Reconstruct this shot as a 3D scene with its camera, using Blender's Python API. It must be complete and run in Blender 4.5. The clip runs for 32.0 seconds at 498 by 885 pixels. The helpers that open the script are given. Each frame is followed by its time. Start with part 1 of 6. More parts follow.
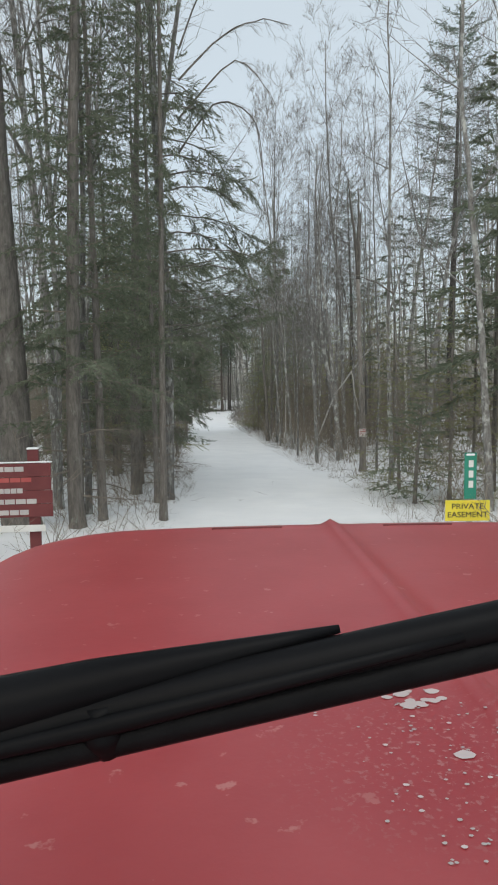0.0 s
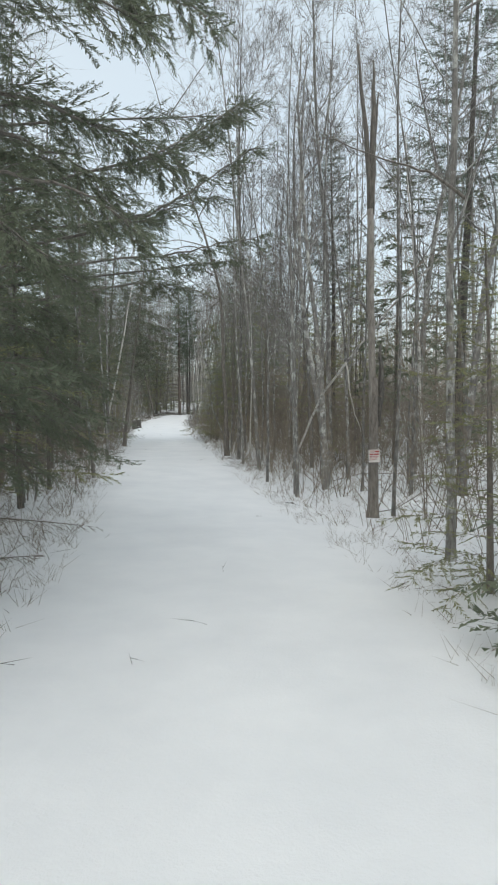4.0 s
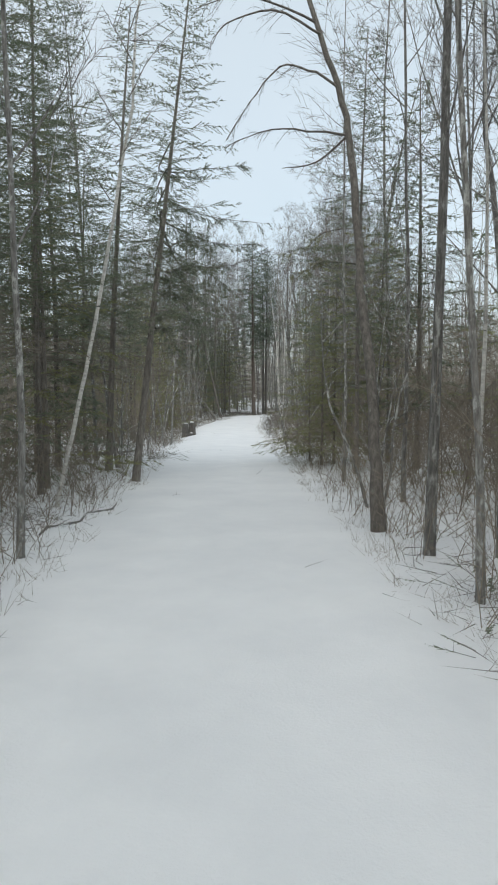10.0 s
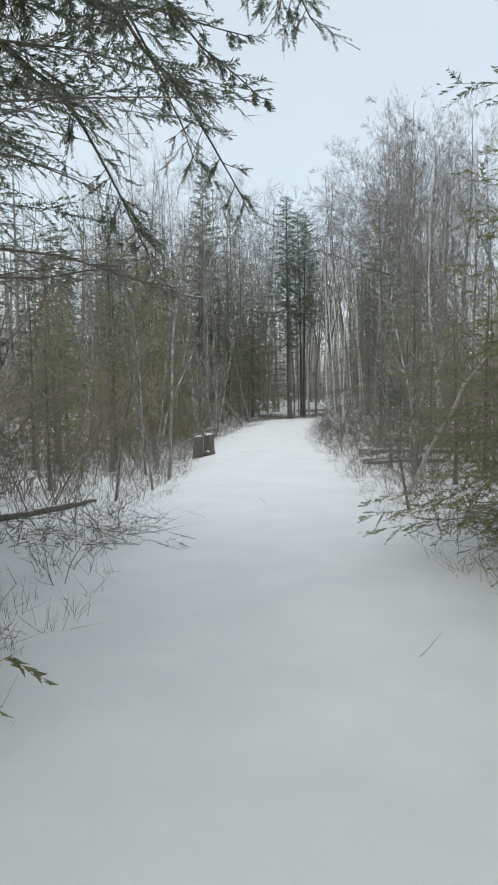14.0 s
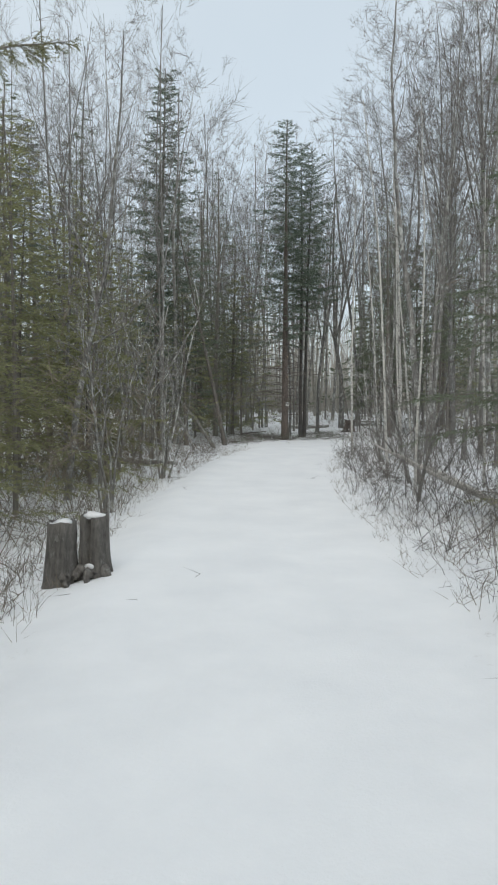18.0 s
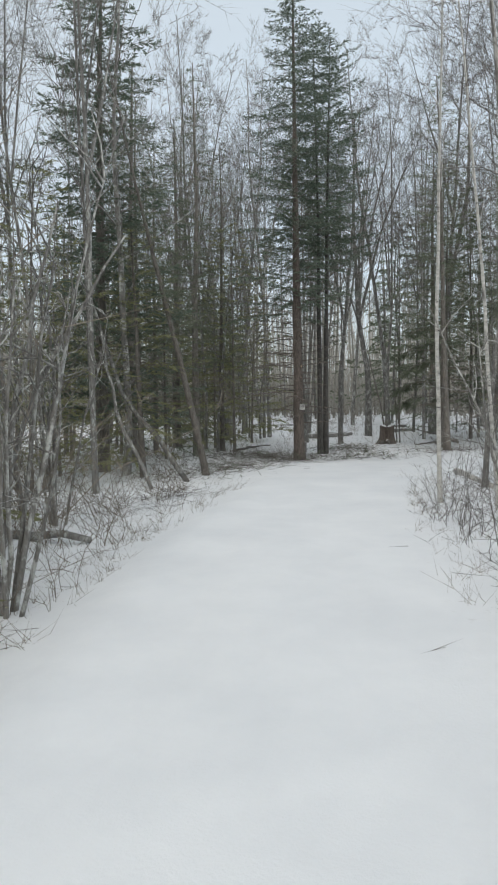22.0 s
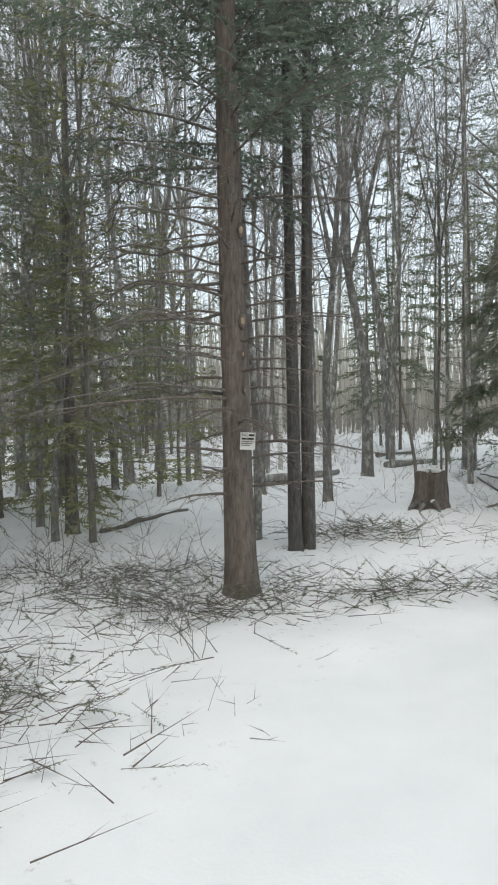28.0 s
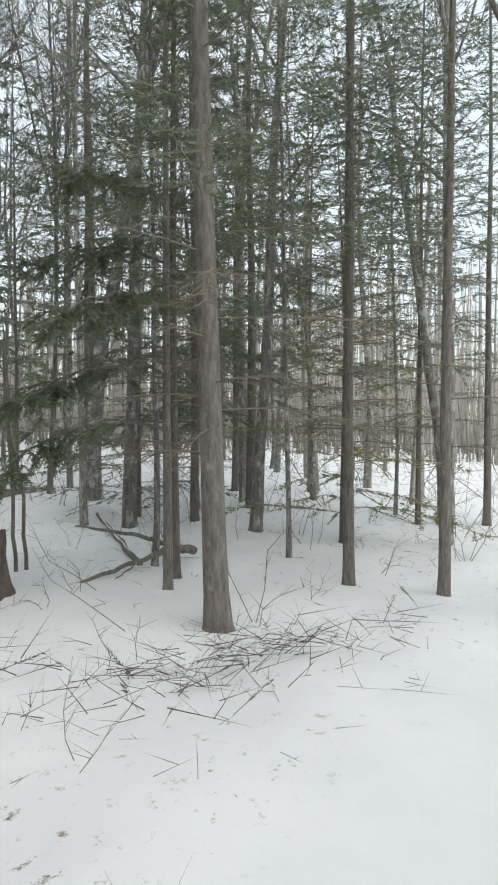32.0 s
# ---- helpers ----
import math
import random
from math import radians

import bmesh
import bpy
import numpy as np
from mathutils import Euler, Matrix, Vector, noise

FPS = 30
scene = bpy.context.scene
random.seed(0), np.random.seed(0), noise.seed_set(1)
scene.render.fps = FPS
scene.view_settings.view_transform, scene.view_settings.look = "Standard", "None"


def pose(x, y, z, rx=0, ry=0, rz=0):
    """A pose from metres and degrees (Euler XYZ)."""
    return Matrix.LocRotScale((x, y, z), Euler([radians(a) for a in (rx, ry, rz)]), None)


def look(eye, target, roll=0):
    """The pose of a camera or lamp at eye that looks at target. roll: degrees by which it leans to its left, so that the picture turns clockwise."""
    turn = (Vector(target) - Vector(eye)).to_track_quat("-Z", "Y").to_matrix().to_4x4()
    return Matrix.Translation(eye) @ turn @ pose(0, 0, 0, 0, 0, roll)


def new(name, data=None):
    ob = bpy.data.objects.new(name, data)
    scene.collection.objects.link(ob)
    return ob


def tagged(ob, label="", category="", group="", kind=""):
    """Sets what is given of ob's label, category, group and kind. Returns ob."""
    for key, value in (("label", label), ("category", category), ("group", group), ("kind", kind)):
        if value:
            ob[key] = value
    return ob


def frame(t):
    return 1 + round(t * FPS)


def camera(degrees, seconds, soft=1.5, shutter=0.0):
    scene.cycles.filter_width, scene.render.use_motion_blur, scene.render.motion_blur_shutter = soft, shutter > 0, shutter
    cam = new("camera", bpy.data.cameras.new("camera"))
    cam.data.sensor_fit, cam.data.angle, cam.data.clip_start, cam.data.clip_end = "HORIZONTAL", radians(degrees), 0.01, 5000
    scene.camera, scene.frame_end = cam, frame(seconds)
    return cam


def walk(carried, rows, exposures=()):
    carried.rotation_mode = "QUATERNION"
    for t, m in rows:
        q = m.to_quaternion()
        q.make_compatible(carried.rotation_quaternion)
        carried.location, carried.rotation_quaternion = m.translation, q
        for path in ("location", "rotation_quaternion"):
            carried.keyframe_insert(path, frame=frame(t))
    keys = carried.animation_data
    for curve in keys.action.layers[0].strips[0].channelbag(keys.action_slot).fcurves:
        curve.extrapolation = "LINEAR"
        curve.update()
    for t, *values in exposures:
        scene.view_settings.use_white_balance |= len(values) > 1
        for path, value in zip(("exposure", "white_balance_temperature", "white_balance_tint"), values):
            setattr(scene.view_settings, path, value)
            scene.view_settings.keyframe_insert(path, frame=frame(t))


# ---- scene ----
# Late-winter woods: a snowy one-lane drive between hemlocks and bare hardwoods.
cam = camera(40.36, 32.0, soft=2.0)
PATH = [
    (0, (0.000, -0.000, 1.900), (0.099, 1.991, 1.744), -0.61),
    (0.5, (0.070, 0.904, 1.874), (0.176, 2.895, 1.718), -0.54),
    (1, (0.158, 1.841, 1.847), (0.272, 3.832, 1.699), -0.59),
    (1.5, (0.238, 2.827, 1.824), (0.359, 4.818, 1.682), -0.41),
    (2, (0.339, 3.885, 1.801), (0.466, 5.876, 1.671), -0.18),
    (2.5, (0.474, 5.003, 1.777), (0.610, 6.994, 1.652), -0.23),
    (3, (0.592, 6.140, 1.761), (0.749, 8.130, 1.630), -0.11),
    (3.5, (0.716, 7.309, 1.741), (0.898, 9.296, 1.602), 0.09),
    (4, (0.855, 8.520, 1.715), (1.061, 10.504, 1.569), 0.41),
    (4.5, (1.016, 9.779, 1.684), (1.243, 11.760, 1.530), 0.76),
    (5, (1.216, 11.088, 1.635), (1.464, 13.066, 1.469), 0.56),
    (5.5, (1.331, 12.619, 1.585), (1.590, 14.594, 1.413), 0.87),
    (6, (1.449, 14.134, 1.529), (1.711, 16.109, 1.353), 0.93),
    (6.5, (1.470, 15.647, 1.491), (1.726, 17.623, 1.315), 1.32),
    (7, (1.448, 17.238, 1.435), (1.678, 19.217, 1.258), 1.32),
    (7.5, (1.426, 18.853, 1.364), (1.607, 20.837, 1.189), 1.24),
    (8, (1.374, 20.492, 1.307), (1.509, 22.481, 1.140), 1.25),
    (8.5, (1.301, 22.056, 1.256), (1.398, 24.047, 1.095), 1.13),
    (9, (1.190, 23.574, 1.217), (1.251, 25.567, 1.062), 0.58),
    (9.5, (1.117, 25.001, 1.194), (1.138, 26.995, 1.042), 0.18),
    (10, (0.979, 26.479, 1.173), (0.965, 28.473, 1.025), 0.01),
    (10.5, (0.854, 28.079, 1.141), (0.816, 30.073, 0.992), -0.13),
    (11, (0.722, 29.695, 1.119), (0.667, 31.689, 0.969), -0.55),
    (11.5, (0.560, 31.296, 1.098), (0.489, 33.289, 0.944), -0.74),
    (12, (0.415, 32.867, 1.076), (0.332, 34.859, 0.922), -0.89),
    (12.5, (0.312, 34.575, 1.059), (0.223, 36.568, 0.909), -1.00),
    (13, (0.222, 36.216, 1.032), (0.132, 38.209, 0.884), -1.03),
    (13.5, (0.153, 37.784, 0.994), (0.068, 39.778, 0.852), -1.15),
    (14, (0.012, 39.419, 0.951), (-0.070, 41.412, 0.806), -0.73),
    (14.5, (-0.102, 41.198, 0.920), (-0.176, 43.191, 0.776), -0.40),
    (15, (-0.206, 43.183, 0.896), (-0.266, 45.178, 0.766), -0.13),
    (15.5, (-0.303, 45.270, 0.883), (-0.355, 47.266, 0.764), 0.04),
    (16, (-0.392, 47.356, 0.877), (-0.440, 49.352, 0.759), 0.22),
    (16.5, (-0.463, 49.336, 0.870), (-0.509, 51.331, 0.749), 0.49),
    (17, (-0.495, 51.104, 0.877), (-0.530, 53.100, 0.757), 0.67),
    (17.5, (-0.465, 52.638, 0.882), (-0.491, 54.635, 0.768), 0.76),
    (18, (-0.415, 54.115, 0.886), (-0.439, 56.112, 0.770), 0.72),
    (18.5, (-0.321, 55.601, 0.882), (-0.346, 57.598, 0.772), 0.56),
    (19, (-0.266, 57.067, 0.878), (-0.293, 59.064, 0.771), 0.45),
    (19.5, (-0.243, 58.506, 0.875), (-0.271, 60.503, 0.772), 0.42),
    (20, (-0.224, 59.956, 0.878), (-0.255, 61.954, 0.777), 0.31),
    (20.5, (-0.247, 61.420, 0.893), (-0.275, 63.417, 0.794), 0.06),
    (21, (-0.333, 62.832, 0.914), (-0.358, 64.829, 0.811), 0.07),
    (21.5, (-0.327, 64.098, 0.931), (-0.354, 66.095, 0.823), -0.44),
    (22, (-0.392, 65.361, 0.954), (-0.420, 67.358, 0.842), -0.55),
    (22.5, (-0.370, 66.736, 0.979), (-0.397, 68.732, 0.862), -0.68),
    (23, (-0.362, 68.120, 0.996), (-0.392, 70.116, 0.869), -0.69),
    (23.5, (-0.401, 69.445, 1.011), (-0.427, 71.441, 0.887), -0.68),
    (24, (-0.384, 70.823, 1.023), (-0.409, 72.819, 0.901), -0.56),
    (24.5, (-0.344, 72.181, 1.036), (-0.367, 74.178, 0.923), -0.72),
    (25, (-0.244, 73.539, 1.047), (-0.251, 75.536, 0.952), -0.37),
    (25.5, (-0.119, 74.861, 1.062), (-0.110, 76.859, 0.978), -0.07),
    (26, (0.022, 76.111, 1.079), (0.040, 78.110, 0.996), 0.10),
    (26.5, (0.178, 77.251, 1.096), (0.202, 79.249, 1.009), 0.12),
    (27, (0.357, 78.239, 1.113), (0.398, 80.236, 1.029), -0.16),
    (27.5, (0.500, 79.219, 1.127), (0.562, 81.217, 1.046), -0.57),
    (28, (0.691, 80.210, 1.137), (0.793, 82.206, 1.059), -0.98),
    (28.5, (0.973, 81.123, 1.143), (1.153, 83.113, 1.063), -1.29),
    (29, (1.295, 81.991, 1.158), (1.558, 83.972, 1.083), -1.79),
    (29.5, (1.686, 82.811, 1.172), (2.050, 84.776, 1.095), -1.88),
    (30, (2.091, 83.525, 1.173), (2.570, 85.465, 1.097), -1.02),
    (30.5, (2.450, 84.115, 1.178), (3.045, 86.023, 1.105), 0.01),
    (31, (2.765, 84.514, 1.185), (3.491, 86.377, 1.119), 0.85),
    (31.5, (3.137, 84.833, 1.195), (4.007, 86.633, 1.134), 0.75),
    (32, (3.618, 85.272, 1.215), (4.645, 86.988, 1.155), 0.08),
]
walk(cam, [(t, look(eye, target, roll)) for t, eye, target, roll in PATH], [(0, -0.05, 6450, 6), (4, 0.11, 6410, 5.5), (6, 0.11, 6400, 5.5), (8, 0.06, 6390, 5.5), (14, 0.08, 6390, 5.5), (17, -0.03, 6400, 6), (24, 0.0, 6430, 7), (27, 0.36, 6500, 6), (29, 0.5, 6510, 6.5), (32, 0.5, 6520, 6.5)])

# ---- light: a plain overcast noon ----
world = bpy.data.worlds.new("overcast_sky")
scene.world = world
world.use_nodes = True
wn, wl = world.node_tree.nodes, world.node_tree.links
wn.clear()
sky = wn.new("ShaderNodeTexSky")
sky.sky_type, sky.sun_disc = "NISHITA", False
sky.sun_elevation, sky.sun_rotation = radians(38), radians(200)
sky.air_density, sky.dust_density, sky.ozone_density = 1.0, 4.0, 1.0
sky_bg = wn.new("ShaderNodeBackground")
sky_bg.inputs["Strength"].default_value = 0.05
wl.new(sky.outputs[0], sky_bg.inputs["Color"])
# the cloud layer: pale, a little uneven, brighter overhead
geo_w = wn.new("ShaderNodeTexCoord")
cloud_noise = wn.new("ShaderNodeTexNoise")
cloud_noise.inputs["Scale"].default_value, cloud_noise.inputs["Detail"].default_value = 2.2, 4.0
wl.new(geo_w.outputs["Generated"], cloud_noise.inputs["Vector"])
cloud_ramp = wn.new("ShaderNodeValToRGB")
cloud_ramp.color_ramp.elements[0].position, cloud_ramp.color_ramp.elements[1].position = 0.3, 0.75
cloud_ramp.color_ramp.elements[0].color, cloud_ramp.color_ramp.elements[1].color = (0.66, 0.715, 0.755, 1), (0.76, 0.80, 0.825, 1)
wl.new(cloud_noise.outputs[0], cloud_ramp.inputs[0])
cloud_bg = wn.new("ShaderNodeBackground")
cloud_bg.inputs["Strength"].default_value = 0.85
wl.new(cloud_ramp.outputs[0], cloud_bg.inputs["Color"])
sky_add = wn.new("ShaderNodeAddShader")
sky_out = wn.new("ShaderNodeOutputWorld")
wl.new(sky_bg.outputs[0], sky_add.inputs[0]), wl.new(cloud_bg.outputs[0], sky_add.inputs[1]), wl.new(sky_add.outputs[0], sky_out.inputs[0])

sun = new("overcast_sun", bpy.data.lights.new("overcast_sun", "SUN"))
sun.data.energy, sun.data.angle, sun.data.color = 0.9, radians(40), (1.0, 0.98, 0.95)
sun.matrix_world = look((0, 0, 50), (-8, 25, 0))

# ---- materials ----
def material(name, rough=0.8, metal=0.0):
    m = bpy.data.materials.new(name)
    m.use_nodes = True
    b = m.node_tree.nodes["Principled BSDF"]
    b.inputs["Roughness"].default_value, b.inputs["Metallic"].default_value = rough, metal
    return m, m.node_tree.nodes, m.node_tree.links, b


def noise_node(n, l, scale, detail=4.0, rough=0.6, stretch=None, kind="Object"):
    tc, nz = n.new("ShaderNodeTexCoord"), n.new("ShaderNodeTexNoise")
    nz.inputs["Scale"].default_value, nz.inputs["Detail"].default_value, nz.inputs["Roughness"].default_value = scale, detail, rough
    src = tc.outputs[kind]
    if stretch:
        mp = n.new("ShaderNodeMapping")
        mp.inputs["Scale"].default_value = stretch
        l.new(src, mp.inputs["Vector"])
        src = mp.outputs[0]
    l.new(src, nz.inputs["Vector"])
    return nz.outputs[0]


def ramp_node(n, l, value, stops):
    r = n.new("ShaderNodeValToRGB")
    while len(r.color_ramp.elements) < len(stops):
        r.color_ramp.elements.new(0.5)
    for e, (p, c) in zip(r.color_ramp.elements, stops):
        e.position, e.color = p, (*c, 1)
    l.new(value, r.inputs[0])
    return r.outputs[0]


def mix_node(n, l, fac, a, b, mode="MIX"):
    m = n.new("ShaderNodeMixRGB")
    m.blend_type = mode
    for sock, v in zip((m.inputs[0], m.inputs[1], m.inputs[2]), (fac, a, b)):
        if isinstance(v, (int, float)):
            sock.default_value = v
        elif isinstance(v, tuple):
            sock.default_value = (*v, 1)
        else:
            l.new(v, sock)
    return m.outputs[0]


def bump_node(n, l, b, height, strength=0.4, dist=0.02):
    u = n.new("ShaderNodeBump")
    u.inputs["Strength"].default_value, u.inputs["Distance"].default_value = strength, dist
    l.new(height, u.inputs["Height"])
    l.new(u.outputs[0], b.inputs["Normal"])


def shade_vary(n, l, color, low=0.75, high=1.2):
    """Each object a little lighter or darker than the next."""
    info, mr = n.new("ShaderNodeObjectInfo"), n.new("ShaderNodeMapRange")
    mr.inputs["To Min"].default_value, mr.inputs["To Max"].default_value = low, high
    l.new(info.outputs["Random"], mr.inputs["Value"])
    return mix_node(n, l, 1.0, color, mr.outputs[0], "MULTIPLY")


def bark(name, dark, mid, light, patch, patch_at=0.62):
    """Furrowed bark: vertical ridges, with lichen patches."""
    m, n, l, b = material(name, 0.9)
    ridges = noise_node(n, l, 3.0, 7, 0.7, (7, 7, 1.7))
    color = ramp_node(n, l, ridges, [(0.3, dark), (0.5, mid), (0.72, light)])
    spots = ramp_node(n, l, noise_node(n, l, 6.0, 6, 0.75, (1, 1, 0.6)), [(patch_at - 0.02, (0, 0, 0)), (patch_at + 0.08, (1, 1, 1))])
    color = shade_vary(n, l, mix_node(n, l, spots, color, patch))
    l.new(color, b.inputs["Base Color"])
    bump_node(n, l, b, ridges, 0.8, 0.03)
    return m


BARK_DARK = bark("hemlock_bark", (0.088, 0.079, 0.070), (0.172, 0.156, 0.139), (0.272, 0.25, 0.224), (0.28, 0.285, 0.25), 0.60)
BARK_FIR = bark("fir_bark", (0.068, 0.057, 0.050), (0.138, 0.115, 0.101), (0.22, 0.185, 0.163), (0.21, 0.21, 0.19), 0.62)
BARK_GREY = bark("hardwood_bark", (0.085, 0.080, 0.074), (0.195, 0.187, 0.175), (0.32, 0.31, 0.295), (0.46, 0.465, 0.44), 0.53)
BARK_PALE = bark("weathered_wood", (0.30, 0.28, 0.25), (0.48, 0.455, 0.42), (0.60, 0.575, 0.53), (0.22, 0.20, 0.18), 0.66)
BARK_MOTTLED = bark("mottled_bark", (0.10, 0.094, 0.085), (0.21, 0.20, 0.185), (0.33, 0.32, 0.30), (0.52, 0.525, 0.50), 0.52)
BARK_PEELED = bark("peeled_wood", (0.13, 0.118, 0.105), (0.23, 0.21, 0.19), (0.33, 0.31, 0.28), (0.12, 0.11, 0.10), 0.62)
BARK_PINE = bark("dark_pine_bark", (0.045, 0.042, 0.039), (0.10, 0.094, 0.087), (0.18, 0.17, 0.157), (0.20, 0.20, 0.185), 0.64)
BARK_STUMP = bark("stump_bark", (0.075, 0.070, 0.064), (0.155, 0.145, 0.132), (0.26, 0.248, 0.228), (0.30, 0.30, 0.28), 0.60)


def birch_bark():
    m, n, l, b = material("birch_bark", 0.75)
    bands = noise_node(n, l, 2.2, 5, 0.7, (2.5, 2.5, 9))
    color = ramp_node(n, l, bands, [(0.33, (0.06, 0.055, 0.05)), (0.39, (0.44, 0.425, 0.395)), (0.64, (0.67, 0.655, 0.62))])
    patches = ramp_node(n, l, noise_node(n, l, 2.6, 5), [(0.56, (0, 0, 0)), (0.72, (1, 1, 1))])
    l.new(shade_vary(n, l, mix_node(n, l, patches, color, (0.12, 0.11, 0.10)), 0.85, 1.1), b.inputs["Base Color"])
    bump_node(n, l, b, bands, 0.4, 0.01)
    return m


BIRCH = birch_bark()


def simple(name, color, color2, scale, rough=0.8, stretch=None, bump=0.3, vary=True):
    """A surface of two tones in grain and larger stains."""
    m, n, l, b = material(name, rough)
    fine = noise_node(n, l, scale, 6, 0.65, stretch)
    big = noise_node(n, l, scale * 0.13, 3)
    c = ramp_node(n, l, fine, [(0.32, color), (0.68, color2)])
    c = mix_node(n, l, 0.35, c, mix_node(n, l, big, color, color2))
    if vary:
        c = shade_vary(n, l, c, 0.8, 1.15)
    l.new(c, b.inputs["Base Color"])
    if bump:
        bump_node(n, l, b, fine, bump, 0.01)
    return m


TWIG = simple("bare_twigs", (0.128, 0.117, 0.107), (0.238, 0.220, 0.203), 6.0, 0.9)
TWIG_BROWN = simple("brush_stems", (0.165, 0.138, 0.108), (0.31, 0.268, 0.215), 5.0, 0.9)
# paler than the near twigs: distance haze is put into this colour
HAZED_STEM = simple("haze_paled_stems", (0.235, 0.224, 0.20), (0.385, 0.368, 0.33), 3.0, 0.9)
DEAD_TWIG = simple("dead_hemlock_twigs", (0.145, 0.124, 0.102), (0.27, 0.236, 0.196), 5.0, 0.9)
WEED = simple("dead_weeds", (0.15, 0.115, 0.075), (0.27, 0.22, 0.155), 7.0, 0.9)
CUT_WOOD = simple("cut_wood", (0.30, 0.22, 0.15), (0.45, 0.36, 0.26), 9.0, 0.8)
STONE = simple("fieldstone", (0.10, 0.098, 0.09), (0.22, 0.21, 0.20), 7.0, 0.85, bump=0.8)


def needle_material(name, a, b2):
    m, n, l, b = material(name, 0.6)
    g = n.new("ShaderNodeNewGeometry")
    tone = ramp_node(n, l, g.outputs["Random Per Island"], [(0.0, a), (0.75, b2), (1.0, tuple(1.5 * v for v in b2))])
    big = ramp_node(n, l, noise_node(n, l, 0.7, 3), [(0.35, (0.7, 0.7, 0.7)), (0.7, (1.15, 1.15, 1.1))])
    l.new(shade_vary(n, l, mix_node(n, l, 1.0, tone, big, "MULTIPLY"), 0.8, 1.2), b.inputs["Base Color"])
    b.inputs["Specular IOR Level"].default_value = 0.25
    tr, add, out = n.new("ShaderNodeBsdfTranslucent"), n.new("ShaderNodeMixShader"), n["Material Output"]
    tr.inputs["Color"].default_value = (*[1.6 * v for v in b2], 1)
    add.inputs[0].default_value = 0.4
    l.new(b.outputs[0], add.inputs[1]), l.new(tr.outputs[0], add.inputs[2]), l.new(add.outputs[0], out.inputs[0])
    return m


NEEDLE = needle_material("hemlock_needles", (0.090, 0.106, 0.074), (0.160, 0.180, 0.128))
NEEDLE_FIR = needle_material("fir_needles", (0.066, 0.088, 0.070), (0.134, 0.162, 0.126))
NEEDLE_YELLOW = needle_material("pale_needles", (0.134, 0.137, 0.070), (0.230, 0.231, 0.124))


def snow_material(name, litter):
    m, n, l, b = material(name, 0.7)
    soft = noise_node(n, l, 0.9, 5, 0.6)
    grain = noise_node(n, l, 38.0, 3, 0.7)
    c = ramp_node(n, l, soft, [(0.3, (0.765, 0.775, 0.79)), (0.7, (0.85, 0.855, 0.862))])
    if litter:
        at = n.new("ShaderNodeAttribute")
        at.attribute_name = "verge"
        specks = noise_node(n, l, 7.0, 9, 0.78)
        leaf = ramp_node(n, l, noise_node(n, l, 21.0, 3), [(0.35, (0.12, 0.085, 0.055)), (0.7, (0.30, 0.24, 0.17))])
        k = ramp_node(n, l, specks, [(0.585, (0, 0, 0)), (0.66, (1, 1, 1))])
        zones = ramp_node(n, l, noise_node(n, l, 0.55, 4), [(0.40, (0.05, 0.05, 0.05)), (0.62, (1, 1, 1))])
        k = mix_node(n, l, 1.0, mix_node(n, l, 1.0, k, zones, "MULTIPLY"), at.outputs["Fac"], "MULTIPLY")
        c = mix_node(n, l, k, c, leaf)
    l.new(c, b.inputs["Base Color"])
    b.inputs["Subsurface Weight"].default_value = 0.0
    bump_node(n, l, b, mix_node(n, l, 0.25, soft, grain), 0.35, 0.06)
    return m


SNOW = snow_material("trodden_snow", True)
SNOW_CAP = snow_material("fresh_snow", False)


def paint(name, color, color2, rough=0.45, chips=None):
    m, n, l, b = material(name, rough)
    big = noise_node(n, l, 3.0, 5)
    c = ramp_node(n, l, big, [(0.3, color), (0.7, color2)])
    if chips:
        k = ramp_node(n, l, noise_node(n, l, 26.0, 4, 0.6), [(0.66, (0, 0, 0)), (0.70, (1, 1, 1))])
        c = mix_node(n, l, k, c, chips)
    l.new(c, b.inputs["Base Color"])
    bump_node(n, l, b, noise_node(n, l, 60.0, 3), 0.06, 0.004)
    return m


RED = paint("faded_red_paint", (0.32, 0.036, 0.042), (0.39, 0.06, 0.066), 0.36, (0.46, 0.16, 0.15))

def add_worn_patch(m, centre, reach, flake):
    """A worn spot where small flakes of paint have come off."""
    n, l, b = m.node_tree.nodes, m.node_tree.links, m.node_tree.nodes["Principled BSDF"]
    tc, vm = n.new("ShaderNodeTexCoord"), n.new("ShaderNodeVectorMath")
    vm.operation = "DISTANCE"
    vm.inputs[1].default_value = centre
    l.new(tc.outputs["Object"], vm.inputs[0])
    zone = ramp_node(n, l, vm.outputs["Value"], [(reach * 0.25, (1, 1, 1)), (reach, (0, 0, 0))])
    spots = ramp_node(n, l, noise_node(n, l, 105.0, 4, 0.6), [(0.56, (0, 0, 0)), (0.64, (1, 1, 1))])
    old = b.inputs["Base Color"].links[0].from_socket
    deep = mix_node(n, l, mix_node(n, l, 1.0, zone, (0.6, 0.6, 0.6), "MULTIPLY"), old, (0.30, 0.018, 0.026))
    l.new(mix_node(n, l, mix_node(n, l, 1.0, zone, spots, "MULTIPLY"), deep, flake), b.inputs["Base Color"])


